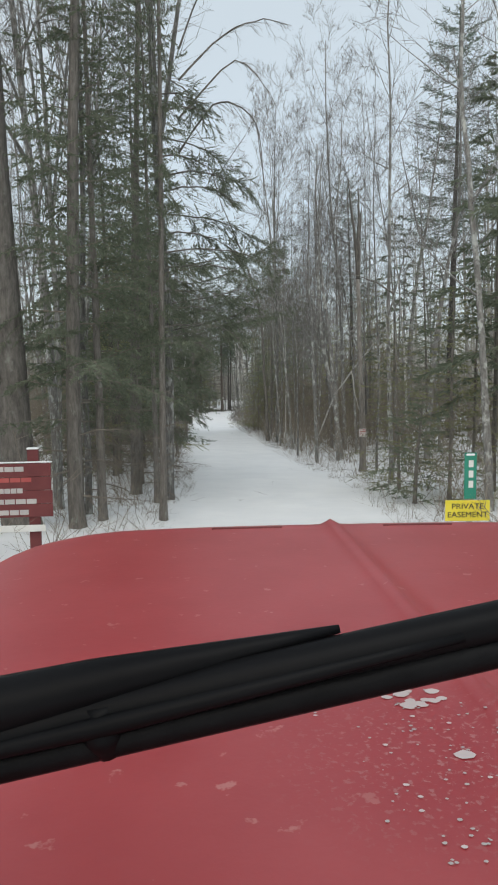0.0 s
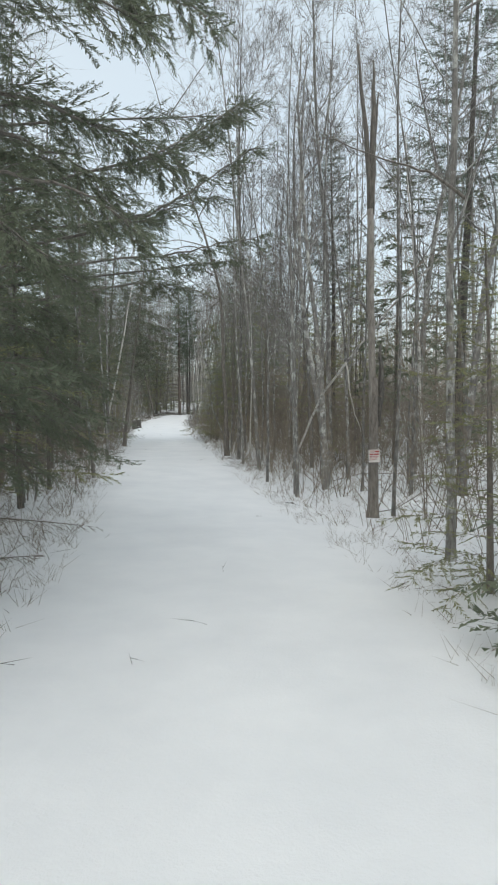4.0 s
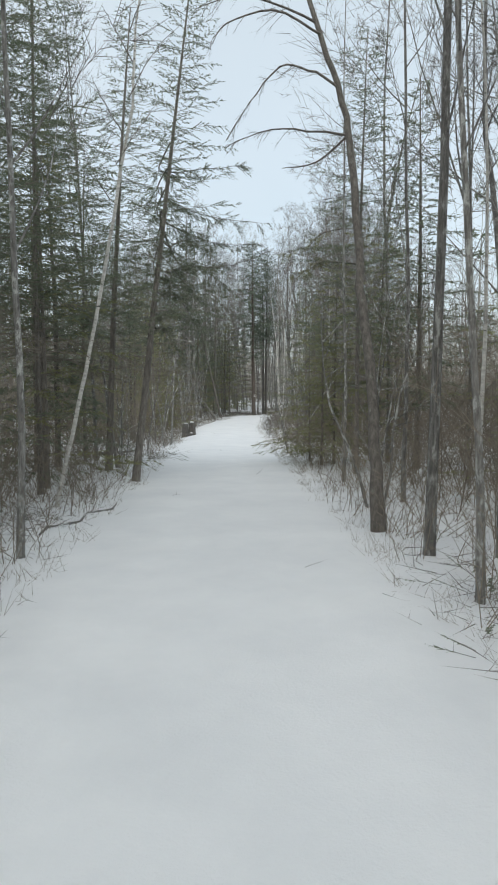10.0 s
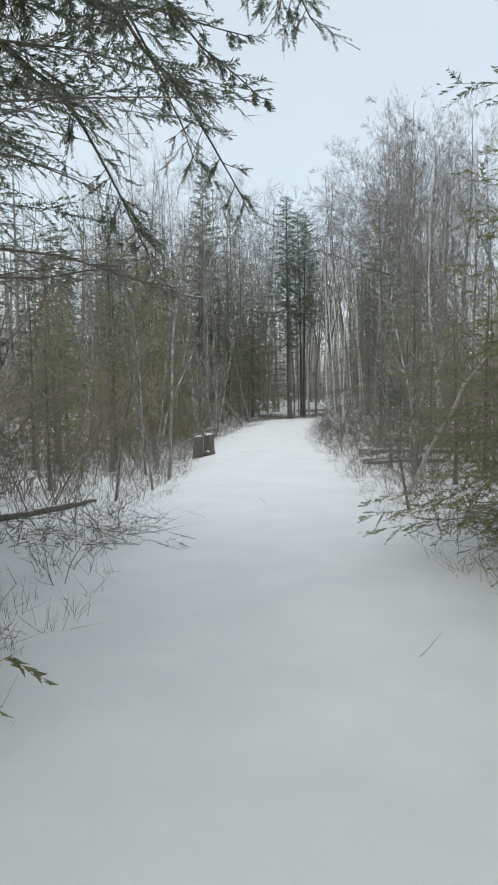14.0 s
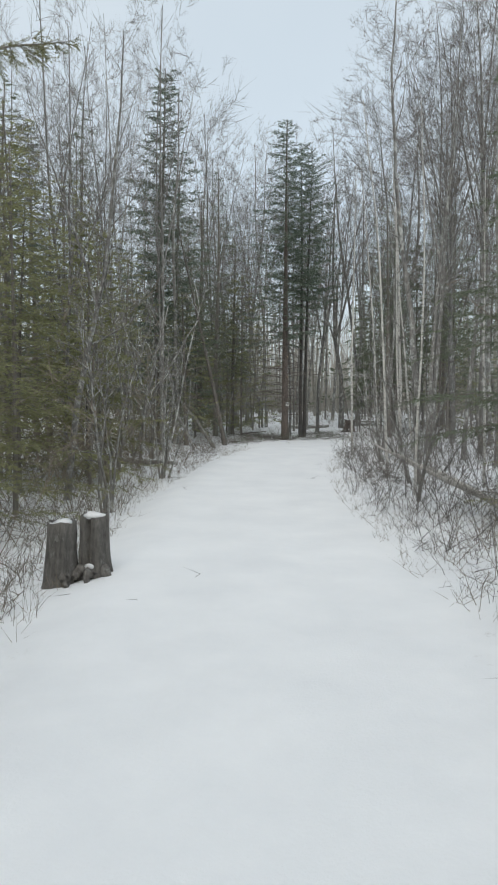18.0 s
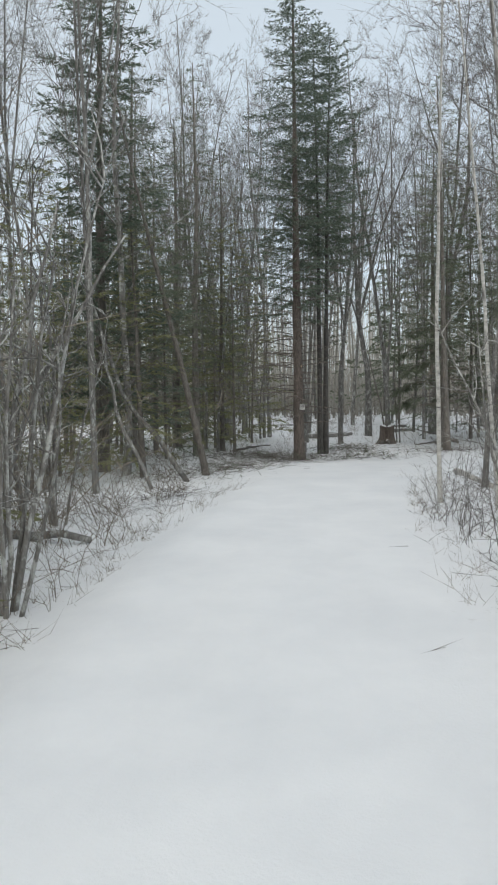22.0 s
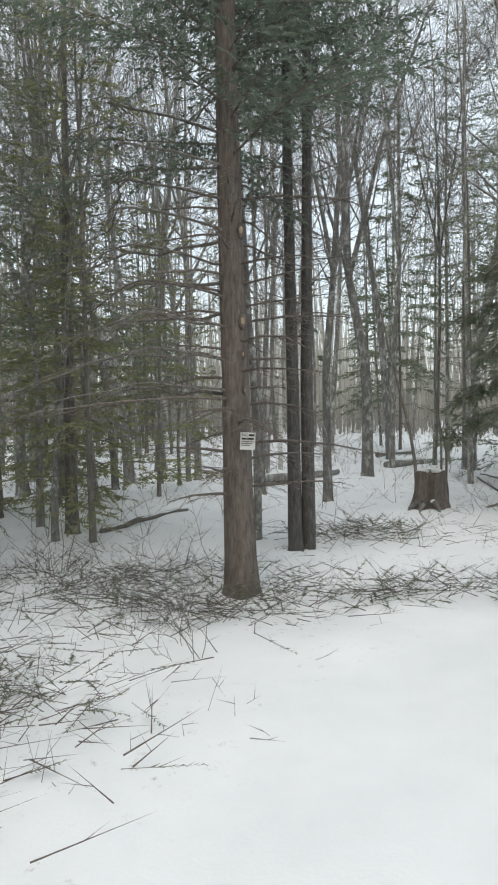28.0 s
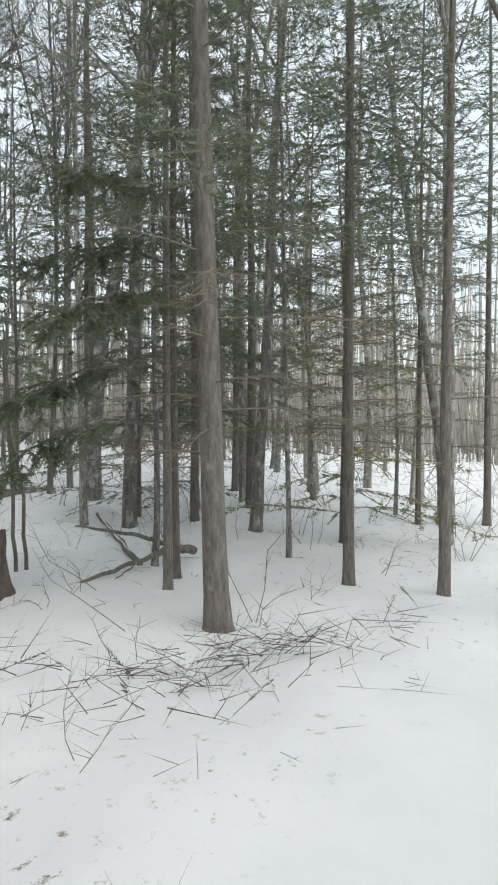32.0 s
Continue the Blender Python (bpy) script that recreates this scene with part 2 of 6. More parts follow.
add_worn_patch(RED, (-0.11, 0.75, 1.46), 0.22, (0.38, 0.13, 0.13))
FLAKE = paint("bare_primer_flakes", (0.50, 0.42, 0.41), (0.66, 0.60, 0.58), 0.7)
RUBBER = simple("black_rubber", (0.004, 0.004, 0.0045), (0.010, 0.010, 0.011), 20, 0.5)
BLACK_METAL = paint("worn_black_metal", (0.003, 0.003, 0.0035), (0.008, 0.008, 0.009), 0.42)
STEEL = paint("dull_steel", (0.30, 0.30, 0.31), (0.42, 0.42, 0.43), 0.4)
BARN_RED = paint("sign_red_paint", (0.105, 0.020, 0.022), (0.165, 0.036, 0.036), 0.7)
YELLOW = paint("yellow_sign_face", (0.72, 0.58, 0.03), (0.78, 0.65, 0.06), 0.5)
GREEN = paint("green_sign_face", (0.02, 0.20, 0.13), (0.03, 0.25, 0.17), 0.5)
WHITE = paint("white_sign_face", (0.62, 0.61, 0.58), (0.74, 0.73, 0.70), 0.6)
OLD_WHITE = paint("faded_white_letters", (0.36, 0.33, 0.32), (0.52, 0.49, 0.47), 0.8)
INK = paint("sign_ink", (0.02, 0.02, 0.02), (0.05, 0.05, 0.05), 0.7)
RED_INK = paint("sign_red_ink", (0.35, 0.05, 0.05), (0.42, 0.10, 0.09), 0.7)
for dull in (RUBBER, BLACK_METAL):
    dull.node_tree.nodes["Principled BSDF"].inputs["Specular IOR Level"].default_value = 0.08

# ---- helpers for meshes ----
class Soup:
    """Vertices and faces of one mesh in the making."""

    def __init__(self):
        self.v, self.f = [], []

    def tube(self, pts, radii, sides, cap=False):
        base = len(self.v)
        up = Vector((0.31, 0.17, 0.93))
        for i, p in enumerate(pts):
            d = (pts[min(i + 1, len(pts) - 1)] - pts[max(i - 1, 0)]).normalized()
            a = d.cross(up if abs(d.dot(up)) < 0.95 else Vector((1, 0, 0))).normalized()
            c = d.cross(a)
            for k in range(sides):
                t = 2 * math.pi * k / sides
                self.v.append(p + (a * math.cos(t) + c * math.sin(t)) * radii[i])
        for i in range(len(pts) - 1):
            for k in range(sides):
                a0, a1 = base + i * sides + k, base + i * sides + (k + 1) % sides
                self.f.append((a0, a1, a1 + sides, a0 + sides))
        if cap:
            self.f.append(tuple(base + (len(pts) - 1) * sides + k for k in range(sides)))
            self.f.append(tuple(base + k for k in reversed(range(sides))))

    def spike(self, p, q, r):
        """A thin three-sided twig that ends in a point."""
        d = q - p
        a = d.orthogonal().normalized() * r
        c = d.cross(a).normalized() * r
        n = len(self.v)
        self.v += [p + a, p - a * 0.5 + c * 0.87, p - a * 0.5 - c * 0.87, q]
        self.f += [(n, n + 1, n + 3), (n + 1, n + 2, n + 3), (n + 2, n, n + 3)]

    def twig(self, p, q, r):
        """The finest twigs: two faces meeting in an edge."""
        d = q - p
        a = d.orthogonal().normalized() * r
        c = d.cross(a).normalized() * r
        n = len(self.v)
        self.v += [p + a, p + c, p - a, q]
        self.f += [(n, n + 1, n + 3), (n + 1, n + 2, n + 3)]

    def leaf(self, a, b, c):
        n = len(self.v)
        self.v += [a, b, c]
        self.f.append((n, n + 1, n + 2))

    def quad(self, a, b, c, d):
        n = len(self.v)
        self.v += [a, b, c, d]
        self.f.append((n, n + 1, n + 2, n + 3))

    def mesh(self, name, mat, smooth=True):
        me = bpy.data.meshes.new(name)
        me.from_pydata([tuple(p) for p in self.v], [], self.f)
        me.materials.append(mat)
        if smooth:
            me.polygons.foreach_set("use_smooth", [True] * len(me.polygons))
        return me


def part(name, data, mat, parent, label=""):
    """Links a bmesh, a Soup or a ready mesh as one mesh object under a thing or a part."""
    if isinstance(data, Soup):
        data = data.mesh(name, mat)
    elif isinstance(data, bmesh.types.BMesh):
        me = bpy.data.meshes.new(name)
        data.to_mesh(me)
        data.free()
        me.materials.append(mat)
        data = me
    ob = new(name, data)
    ob.parent = parent
    if label:
        tagged(ob, label)
    return ob


def thing(name, m, label, category, group="", kind=""):
    ob = new(name)
    ob.empty_display_size = 0.2
    ob.matrix_basis = m
    return tagged(ob, label, category, group, kind)


def box_bm(sx, sy, sz, at=(0, 0, 0), bevel=0.0, seg=2):
    bm = bmesh.new()
    bmesh.ops.create_cube(bm, size=1.0, matrix=Matrix.Translation(at) @ Matrix.Diagonal((sx, sy, sz, 1)))
    if bevel:
        bmesh.ops.bevel(bm, geom=bm.edges[:], offset=bevel, segments=seg, affect="EDGES", profile=0.5)
    return bm


GROUND_Y = [-60, 0, 10, 20, 30, 40, 50, 60, 70, 80, 88, 98, 106, 116, 140, 700]
GROUND_Z = [0.1, 0, -0.22, -0.58, -0.79, -0.96, -1.03, -1.02, -0.9, -0.84, -0.9, -0.83, -0.55, -0.08, 0.45, 3.0]
ROAD = [(-1.0, -60), (0.3, 0), (1.1, 12), (1.35, 18), (0.95, 24), (0.7, 32), (0.3, 41), (-0.15, 50), (-0.5, 60), (-0.65, 68), (-0.1, 75), (1.2, 81), (4.2, 85.3), (9, 87.6), (40, 89.5)]
ROAD_X, ROAD_Y = [p[0] for p in ROAD[:12]], [p[1] for p in ROAD[:12]]


def road_distance(x, y):
    best = 1e9
    for (x0, y0), (x1, y1) in zip(ROAD, ROAD[1:]):
        dx, dy = x1 - x0, y1 - y0
        t = min(1, max(0, ((x - x0) * dx + (y - y0) * dy) / (dx * dx + dy * dy)))
        best = min(best, math.hypot(x - x0 - t * dx, y - y0 - t * dy))
    return best


def ground_z(x, y):
    s = sum(float(np.interp(y + o, GROUND_Y, GROUND_Z)) for o in (-3, -1, 1, 3)) / 4
    d = road_distance(x, y)
    k = min(1, max(0, (d - 1.8) / 1.1))
    u = x - float(np.interp(y, ROAD_Y, ROAD_X))
    # a hollow east of the drive, a ditch west of it farther on
    s -= 0.32 * math.exp(-(((u - 4.2) / 2.0) ** 2)) * math.exp(-(((y - 25) / 9) ** 2))
    if u < -1.4:
        s -= 0.3 * min(1, (-1.4 - u) / 1.2) * math.exp(-(((y - 70) / 14) ** 4)) * math.exp(-((u / 20) ** 4))
    rough = 0.05 * noise.noise(Vector((x * 0.9, y * 0.9, 3))) + 0.10 * noise.noise(Vector((x * 0.27, y * 0.27, 7))) + 0.025 * noise.noise(Vector((x * 3.1, y * 3.1, 1)))
    bank = 0.06 * math.exp(-(((d - 2.3) / 0.5) ** 2))
    lane = 0.014 * noise.noise(Vector((x * 1.3, y * 0.5, 9))) - 0.02 * math.exp(-(((abs(u) - 0.75) / 0.22) ** 2))
    far = 0.012 * max(0, abs(x) - 25) * (1 + noise.noise(Vector((x * 0.02, y * 0.02, 5))))
    s += 0.19 * math.exp(-(((x - 4.9) / 1.5) ** 2) - ((y - 93.4) / 1.7) ** 2)  # a hump under the split stump
    return s + k * (rough + bank) + (1 - k) * lane + far


# ---- ground ----
def spread(lo, near0, near1, hi, step):
    """Coordinates that are close together between near0 and near1 and widen outwards."""
    inner = list(np.arange(near0, near1 + 1e-6, step))
    out, s, x = [], step, near1
    while x < hi:
        s *= 1.22
        x += s
        out.append(x)
    s, x, low = step, near0, []
    while x > lo:
        s *= 1.22
        x -= s
        low.append(x)
    return low[::-1] + inner + out


def build_ground():
    xs, ys = spread(-700, -7, 14, 700, 0.22), spread(-400, -2, 108, 900, 0.3)
    verts = [(x, y, ground_z(x, y)) for y in ys for x in xs]
    w = len(xs)
    faces = [(j * w + i, j * w + i + 1, (j + 1) * w + i + 1, (j + 1) * w + i) for j in range(len(ys) - 1) for i in range(w - 1)]
    me = bpy.data.meshes.new("ground")
    me.from_pydata(verts, [], faces)
    me.materials.append(SNOW)
    me.polygons.foreach_set("use_smooth", [True] * len(faces))
    at = me.attributes.new("verge", "FLOAT", "POINT")
    at.data.foreach_set("value", [min(1, max(0, (road_distance(x, y) - 1.7 - 0.35 * noise.noise(Vector((x, y * 0.6, 2)))) / 0.7)) for x, y, z in verts])
    tagged(new("ground", me), "snow-covered ground with leaf litter and a smooth snowed-over drive", "ground", kind="structure")


build_ground()

# ---- trees ----
def wander(rng, start, direction, length, n, wobble, lift=0.0):
    """A wandering line of n pieces; lift bends it upwards (or down, below 0)."""
    pts, d = [start.copy()], direction.normalized()
    for _ in range(n):
        d = (d + Vector((rng.gauss(0, wobble), rng.gauss(0, wobble), rng.gauss(0, wobble) + lift))).normalized()
        pts.append(pts[-1] + d * (length / n))
    return pts


def out_from(rng, d, spread_deg, azimuth=None):
    """A direction that leaves d by so many degrees."""
    az = rng.uniform(0, 2 * math.pi) if azimuth is None else azimuth
    side = d.orthogonal().normalized()
    side = Matrix.Rotation(az, 3, d) @ side
    a = radians(spread_deg)
    return (d * math.cos(a) + side * math.sin(a)).normalized()


def grow_twigs(rng, crown, pts, r0, length, count, depth, low=0.25):
    """Side branches along a limb, and twigs on them."""
    for _ in range(count):
        s = rng.uniform(low, 1.0)
        i = min(int(s * (len(pts) - 1)), len(pts) - 2)
        p = pts[i].lerp(pts[i + 1], s * (len(pts) - 1) - i)
        d = out_from(rng, (pts[i + 1] - pts[i]).normalized(), rng.uniform(20, 52))
        ln = length * rng.uniform(0.6, 1.4) * (1.2 - 0.55 * s)
        r = max(0.0046, r0 * (1 - 0.6 * s) * 0.45)
        if depth <= 0:
            crown.twig(p, p + d * ln + Vector((0, 0, 0.05 * ln)), r)
            continue
        sub = wander(rng, p, d, ln, 1 if depth == 1 else 2, 0.09, 0.08)
        if depth == 1:
            crown.spike(sub[0], sub[1], r)
        else:
            crown.tube(sub, [r, r * 0.75, r * 0.3], 3)
        grow_twigs(rng, crown, sub, r * 0.8, ln * 0.6, 5 if depth == 1 else 4, depth - 1, 0.1)


def foot(trunk, pts, radii, sides):
    """A trunk with its roots spreading a little at the ground."""
    a = pts[0].lerp(pts[1], min(0.9, 0.22 / max(0.01, (pts[1] - pts[0]).length)))
    b = pts[0].lerp(pts[1], min(0.95, 0.55 / max(0.01, (pts[1] - pts[0]).length)))
    n0 = len(trunk.v)
    trunk.tube([pts[0], a, b] + pts[1:], [radii[0] * 1.32, radii[0] * 1.08, radii[0] * 1.01] + radii[1:], sides)
    ph = pts[-1].x * 40
    for i in range(2 * sides):
        k, axis = i % sides, pts[0] if i < sides else a
        trunk.v[n0 + i] = axis + (trunk.v[n0 + i] - axis) * (1 + (0.28, 0.14)[i // sides] * math.sin(3 * 2 * math.pi * k / sides + ph))


def bare_tree(seed, height, dia, first, limbs, reach, steep, fork=0.0, wob=0.03, twig=2, count=6, curve=None):
    """Trunk and crown of a leafless tree. first: where the limbs begin; fork: where the trunk splits (0: nowhere)."""
    rng = random.Random(seed)
    trunk, crown = Soup(), Soup()
    r0 = dia / 2
    n = 14
    pts = wander(rng, Vector((0, 0, -0.15)), Vector((0, 0, 1)), height, n, wob, 0.08)
    if curve:
        pts = [p + Vector((curve(p.z / height) * height, 0, 0)) for p in pts]
    radii = [r0 * (1 - 0.9 * (i / n) ** 0.9) + 0.006 for i in range(n + 1)]
    foot(trunk, pts, radii, 8)
    leaders = [(pts, radii, first)]
    if fork:
        k = int(fork * n)
        for j in range(rng.choice((1, 2))):
            d = out_from(rng, Vector((0, 0, 1)), rng.uniform(14, 28))
            lp = wander(rng, pts[k], d, height * (1 - fork) * rng.uniform(0.8, 1.0), 8, 0.06, 0.05)
            lr = [radii[k] * 0.75 * (1 - 0.92 * i / 8) + 0.005 for i in range(9)]
            trunk.tube(lp, lr, 6)
            leaders.append((lp, lr, 0.15))
    for lp, lr, lo in leaders:
        m = limbs if lp is pts else limbs // 2
        for j in range(m):
            s = lo + (1 - lo) * ((j + rng.random()) / m) ** 0.9
            i = min(int(s * (len(lp) - 1)), len(lp) - 2)
            p = lp[i].lerp(lp[i + 1], s * (len(lp) - 1) - i)
            d = out_from(rng, (lp[i + 1] - lp[i]).normalized(), rng.uniform(steep, steep + 28))
            ln = reach * height * (1.1 - 0.75 * s) * rng.uniform(0.55, 1.15)
            lb = wander(rng, p, d, ln, 5, 0.09, 0.08)
            r = max(0.006, lr[i] * rng.uniform(0.28, 0.5))
            trunk.tube(lb, [r * (1 - 0.85 * q / 5) for q in range(6)], 4)
            grow_twigs(rng, crown, lb, r, ln * 0.45, count, twig - 1)
    return trunk, crown


def needle_spray(rng, soup, p, d, n_up, length, size, count):
    """A flat spray of short needle twigs on both sides of a twig."""
    side = d.cross(n_up).normalized()
    for k in range(count):
        s = (k + rng.random()) / count
        q = p + d * (length * s)
        w = 1 if k % 2 else -1
        a = (d * 0.75 + side * w * rng.uniform(0.5, 1.0) + n_up * rng.uniform(-0.35, 0.25)).normalized() * size * rng.uniform(0.7, 1.3) * (1.15 - 0.5 * s)
        h = (d + n_up * rng.uniform(-0.7, 0.7)).normalized() * (size * rng.uniform(0.2, 0.34))
        soup.leaf(q - h, q + a, q + h + side * (w * size * 0.08))


def conifer(seed, height, dia, low, reach, gap=0.2, droop=0.13, dead=0.0, size=0.15, density=1.3, shape=0.8, top_reach=0.2):
    """Trunk, limbs and needles of an evergreen. low: where the green begins; dead: where bare dead limbs begin."""
    rng = random.Random(seed)
    trunk, limbs, crown = Soup(), Soup(), Soup()
    n, r0 = 12, dia / 2
    pts = wander(rng, Vector((0, 0, -0.15)), Vector((0, 0, 1)), height, n, 0.012, 0.1)
    foot(trunk, pts, [r0 * (1 - 0.93 * i / n) + 0.008 for i in range(n + 1)], 10)
    z, az = dead or low, 0.0
    while z < height - 0.15:
        s = z / height
        i = min(int(s * n), n - 1)
        p = pts[i].lerp(pts[i + 1], s * n - i)
        az += 2.399 + rng.gauss(0, 0.5)
        k = (z - low) / (height - low)
        green = z >= low
        ln = (reach * (1 - max(k, 0)) ** shape + top_reach) * rng.uniform(0.6, 1.15) * (1.0 if green else rng.uniform(0.4, 0.9))
        d = Vector((math.cos(az), math.sin(az), 0.15 + 0.35 * max(0, k)))
        lb = wander(rng, p, d, ln, 6, 0.06, -droop)
        rr = max(0.006, r0 * (1 - s) * 0.13)
        limbs.tube([lb[0], lb[2], lb[4], lb[6]], [rr, rr * 0.75, rr * 0.45, rr * 0.15], 3)
        m = max(3, int(ln * 7 * density)) if green else int(ln * 11)
        for j in range(m):
            u = 0.08 + 0.92 * (j + rng.random()) / m
            q = min(int(u * 6), 5)
            b = lb[q].lerp(lb[q + 1], u * 6 - q)
            ld = (lb[q + 1] - lb[q]).normalized()
            sd = ld.cross(Vector((0, 0, 1))).normalized()
            w = 1 if j % 2 else -1
            bd = (ld * 0.7 + sd * w * rng.uniform(0.6, 1.0) + Vector((0, 0, rng.uniform(-0.55, 0.15)))).normalized()
            bl = (0.20 + 0.30 * ln * (1 - u)) * rng.uniform(0.6, 1.2)
            if not green or rng.random() < 0.35:
                limbs.spike(b, b + bd * bl + Vector((0, 0, -0.05 * bl)), 0.005)
            if not green:
                for w2 in (-1, 1):
                    e = b + bd * bl * rng.uniform(0.3, 0.8)
                    limbs.twig(e, e + (bd + sd * w2 * rng.uniform(0.4, 0.9) + Vector((0, 0, rng.uniform(-0.5, 0.4)))).normalized() * bl * rng.uniform(0.3, 0.6), 0.0035)
            if green:
                up = Vector((rng.gauss(0, 0.5), rng.gauss(0, 0.5), 1)).normalized()
                needle_spray(rng, crown, b, bd, up, bl * 1.05, size, max(4, int(bl * 3.9 / size)))
        if green:
            needle_spray(rng, crown, lb[4], (lb[6] - lb[4]).normalized(), Vector((0, 0, 1)), (lb[6] - lb[4]).length * 1.1, size, 12)
        z += gap * rng.uniform(0.6, 1.4) * (0.75 + 0.5 * (1 - s))
    return trunk, limbs, crown


# name of the kind: true height and trunk width of the model, and its meshes
MODELS = {}


def model(kind, height, dia, soups, mats):
    names = ("trunk", "crown") if len(soups) == 2 else ("trunk", "branchwork", "crown")
    MODELS.setdefault(kind, []).append((height, dia, [(nm, s.mesh(nm, mt, nm != "crown" or len(soups) == 2)) for nm, s, mt in zip(names, soups, mats)]))


HARD, SOFT = (BARK_GREY, TWIG), (BARK_DARK, BARK_DARK, NEEDLE)
for sd in range(5):
    model("pole", 12.5, 0.12, bare_tree(10 + sd, 12.5, 0.12, 0.30, 17, 0.24, 34, 0.0, 0.035, 2, 6), HARD)
for sd in range(5):
    model("oak", 16, 0.26, bare_tree(30 + sd, 16, 0.26, 0.30, 17, 0.29, 34, 0.38 + 0.06 * sd, 0.04, 3, 5), HARD)
model("dark_oak", 20, 0.5, bare_tree(61, 20, 0.5, 0.34, 16, 0.26, 34, 0.5, 0.012, 3, 5), (BARK_DARK, TWIG))
for sd in range(3):
    model("birch", 9, 0.11, bare_tree(50 + sd, 9, 0.11, 0.5, 9, 0.14, 30, 0, 0.03, 2, 5), (BIRCH, TWIG))
for sd in range(4):
    model("thin_oak", 15, 0.2, bare_tree(40 + sd, 15, 0.2, 0.32, 17, 0.27, 36, 0.45, 0.04, 2, 8), HARD)
for sd in range(4):
    model("sapling", 5, 0.035, bare_tree(70 + sd, 5, 0.035, 0.25, 11, 0.17, 25, 0, 0.05, 2, 4), (TWIG_BROWN, TWIG))
for sd in range(3):
    model("hemlock", 13, 0.24, conifer(90 + sd, 13, 0.24, 1.6 + 0.5 * sd, 2.8, 0.13, 0.065, 0.6, 0.10, 1.2), (BARK_DARK, DEAD_TWIG, NEEDLE))
for sd in range(3):
    model("forest_hemlock", 14, 0.24, conifer(100 + sd, 14, 0.24, 3.2 + 0.8 * sd, 2.6, 0.16, 0.06, 1.9, 0.07, 1.0), (BARK_DARK, DEAD_TWIG, NEEDLE))
for sd in range(2):
    model("lacy_hemlock", 14, 0.24, conifer(180 + sd, 14, 0.24, 4.0, 2.7, 0.105, 0.035, 2.9, 0.058, 1.4, 0.7, 0.3), (BARK_DARK, DEAD_TWIG, NEEDLE))
for sd in range(3):
    model("young_hemlock", 6, 0.09, conifer(110 + sd, 6, 0.09, 0.5, 1.9, 0.10, 0.05, 0.0, 0.072, 1.0), (BARK_DARK, BARK_DARK, NEEDLE_YELLOW if sd else NEEDLE))
for sd in range(2):
    model("far_young", 6, 0.08, conifer(170 + sd, 6, 0.08, 0.4, 1.8, 0.13, 0.09, 0.0, 0.2, 1.0), (BARK_DARK, BARK_DARK, (NEEDLE_YELLOW, NEEDLE)[sd]))
for sd in range(2):
    model("far_hemlock", 13, 0.22, conifer(160 + sd, 13, 0.22, 2.0 + 1.2 * sd, 2.7, 0.2, 0.10, 1.0, 0.24, 0.95), SOFT)
model("shrub", 2.2, 0.05, conifer(121, 2.2, 0.05, 0.1, 1.0, 0.07, 0.04, 0.0, 0.10, 1.2, 0.6), SOFT)
model("fir", 15.5, 0.42, conifer(131, 15.5, 0.42, 4.8, 2.5, 0.075, 0.045, 1.3, 0.085, 1.6, 0.6), (BARK_FIR, BARK_FIR, NEEDLE_FIR))
model("spruce", 13.6, 0.3, conifer(141, 13.6, 0.3, 1.2, 2.3, 0.085, 0.03, 0.0, 0.12, 1.3, 0.7), (BARK_DARK, BARK_DARK, NEEDLE_FIR))
for sd in range(2):
    model("pine", 18, 0.32, conifer(151 + sd, 18, 0.32, 8.0, 2.6, 0.15, -0.02, 4.0, 0.12, 1.4, 0.45), (BARK_PINE, BARK_DARK, NEEDLE_FIR))

WORDS = {
    "pole": ("hardwood_tree", "slender bare grey hardwood tree standing in snow", "tree", "bare trees in the wood"),
    "oak": ("hardwood_tree", "tall bare hardwood tree with forked spreading limbs", "tree", "bare trees in the wood"),
    "thin_oak": ("hardwood_tree", "tall bare hardwood tree among others in snow", "tree", "bare trees in the wood"),
    "dark_oak": ("hardwood_tree", "large dark rough-barked hardwood with forked bare limbs", "tree", "bare trees in the wood"),
    "birch": ("birch_tree", "thin pale-barked birch with few bare branches", "tree", "birches by the drive"),
    "sapling": ("sapling", "leafless brown sapling at the edge of the drive", "sapling", "saplings by the drive"),
    "hemlock": ("hemlock_tree", "dark green hemlock with drooping boughs and dead lower limbs", "tree", "hemlocks in the wood"),
    "forest_hemlock": ("hemlock_tree", "tall dark hemlock with bare dead limbs below its green boughs", "tree", "hemlocks in the wood"),
    "lacy_hemlock": ("hemlock_tree", "tall hemlock with flat layered boughs reaching over the drive", "tree", "hemlocks in the wood"),
    "far_hemlock": ("hemlock_tree", "green hemlock deep in the wood among bare trunks", "tree", "hemlocks in the wood"),
    "far_young": ("young_hemlock", "young green hemlock deep among bare trunks", "tree", "young hemlocks"),
    "young_hemlock": ("young_hemlock", "young yellow-green hemlock with boughs to the ground", "tree", "young hemlocks"),
    "shrub": ("evergreen_shrub", "low dark evergreen shrub beside the snowy drive", "shrub", ""),
    "fir": ("fir_tree", "large dark fir with bare lower limbs and a posted notice", "tree", ""),
    "spruce": ("spruce_tree", "tall narrow blue-green spruce above the bare wood", "tree", ""),
    "pine": ("pine_tree", "tall pine with a high blue-green crown", "tree", "pines in the wood"),
}
REACH = {"young_hemlock": 1.9, "far_young": 1.8, "shrub": 1.0, "fir": 2.5, "spruce": 2.3, "pine": 2.6}
PATH_EYES = [Vector(eye) for t, eye, target, roll in PATH]


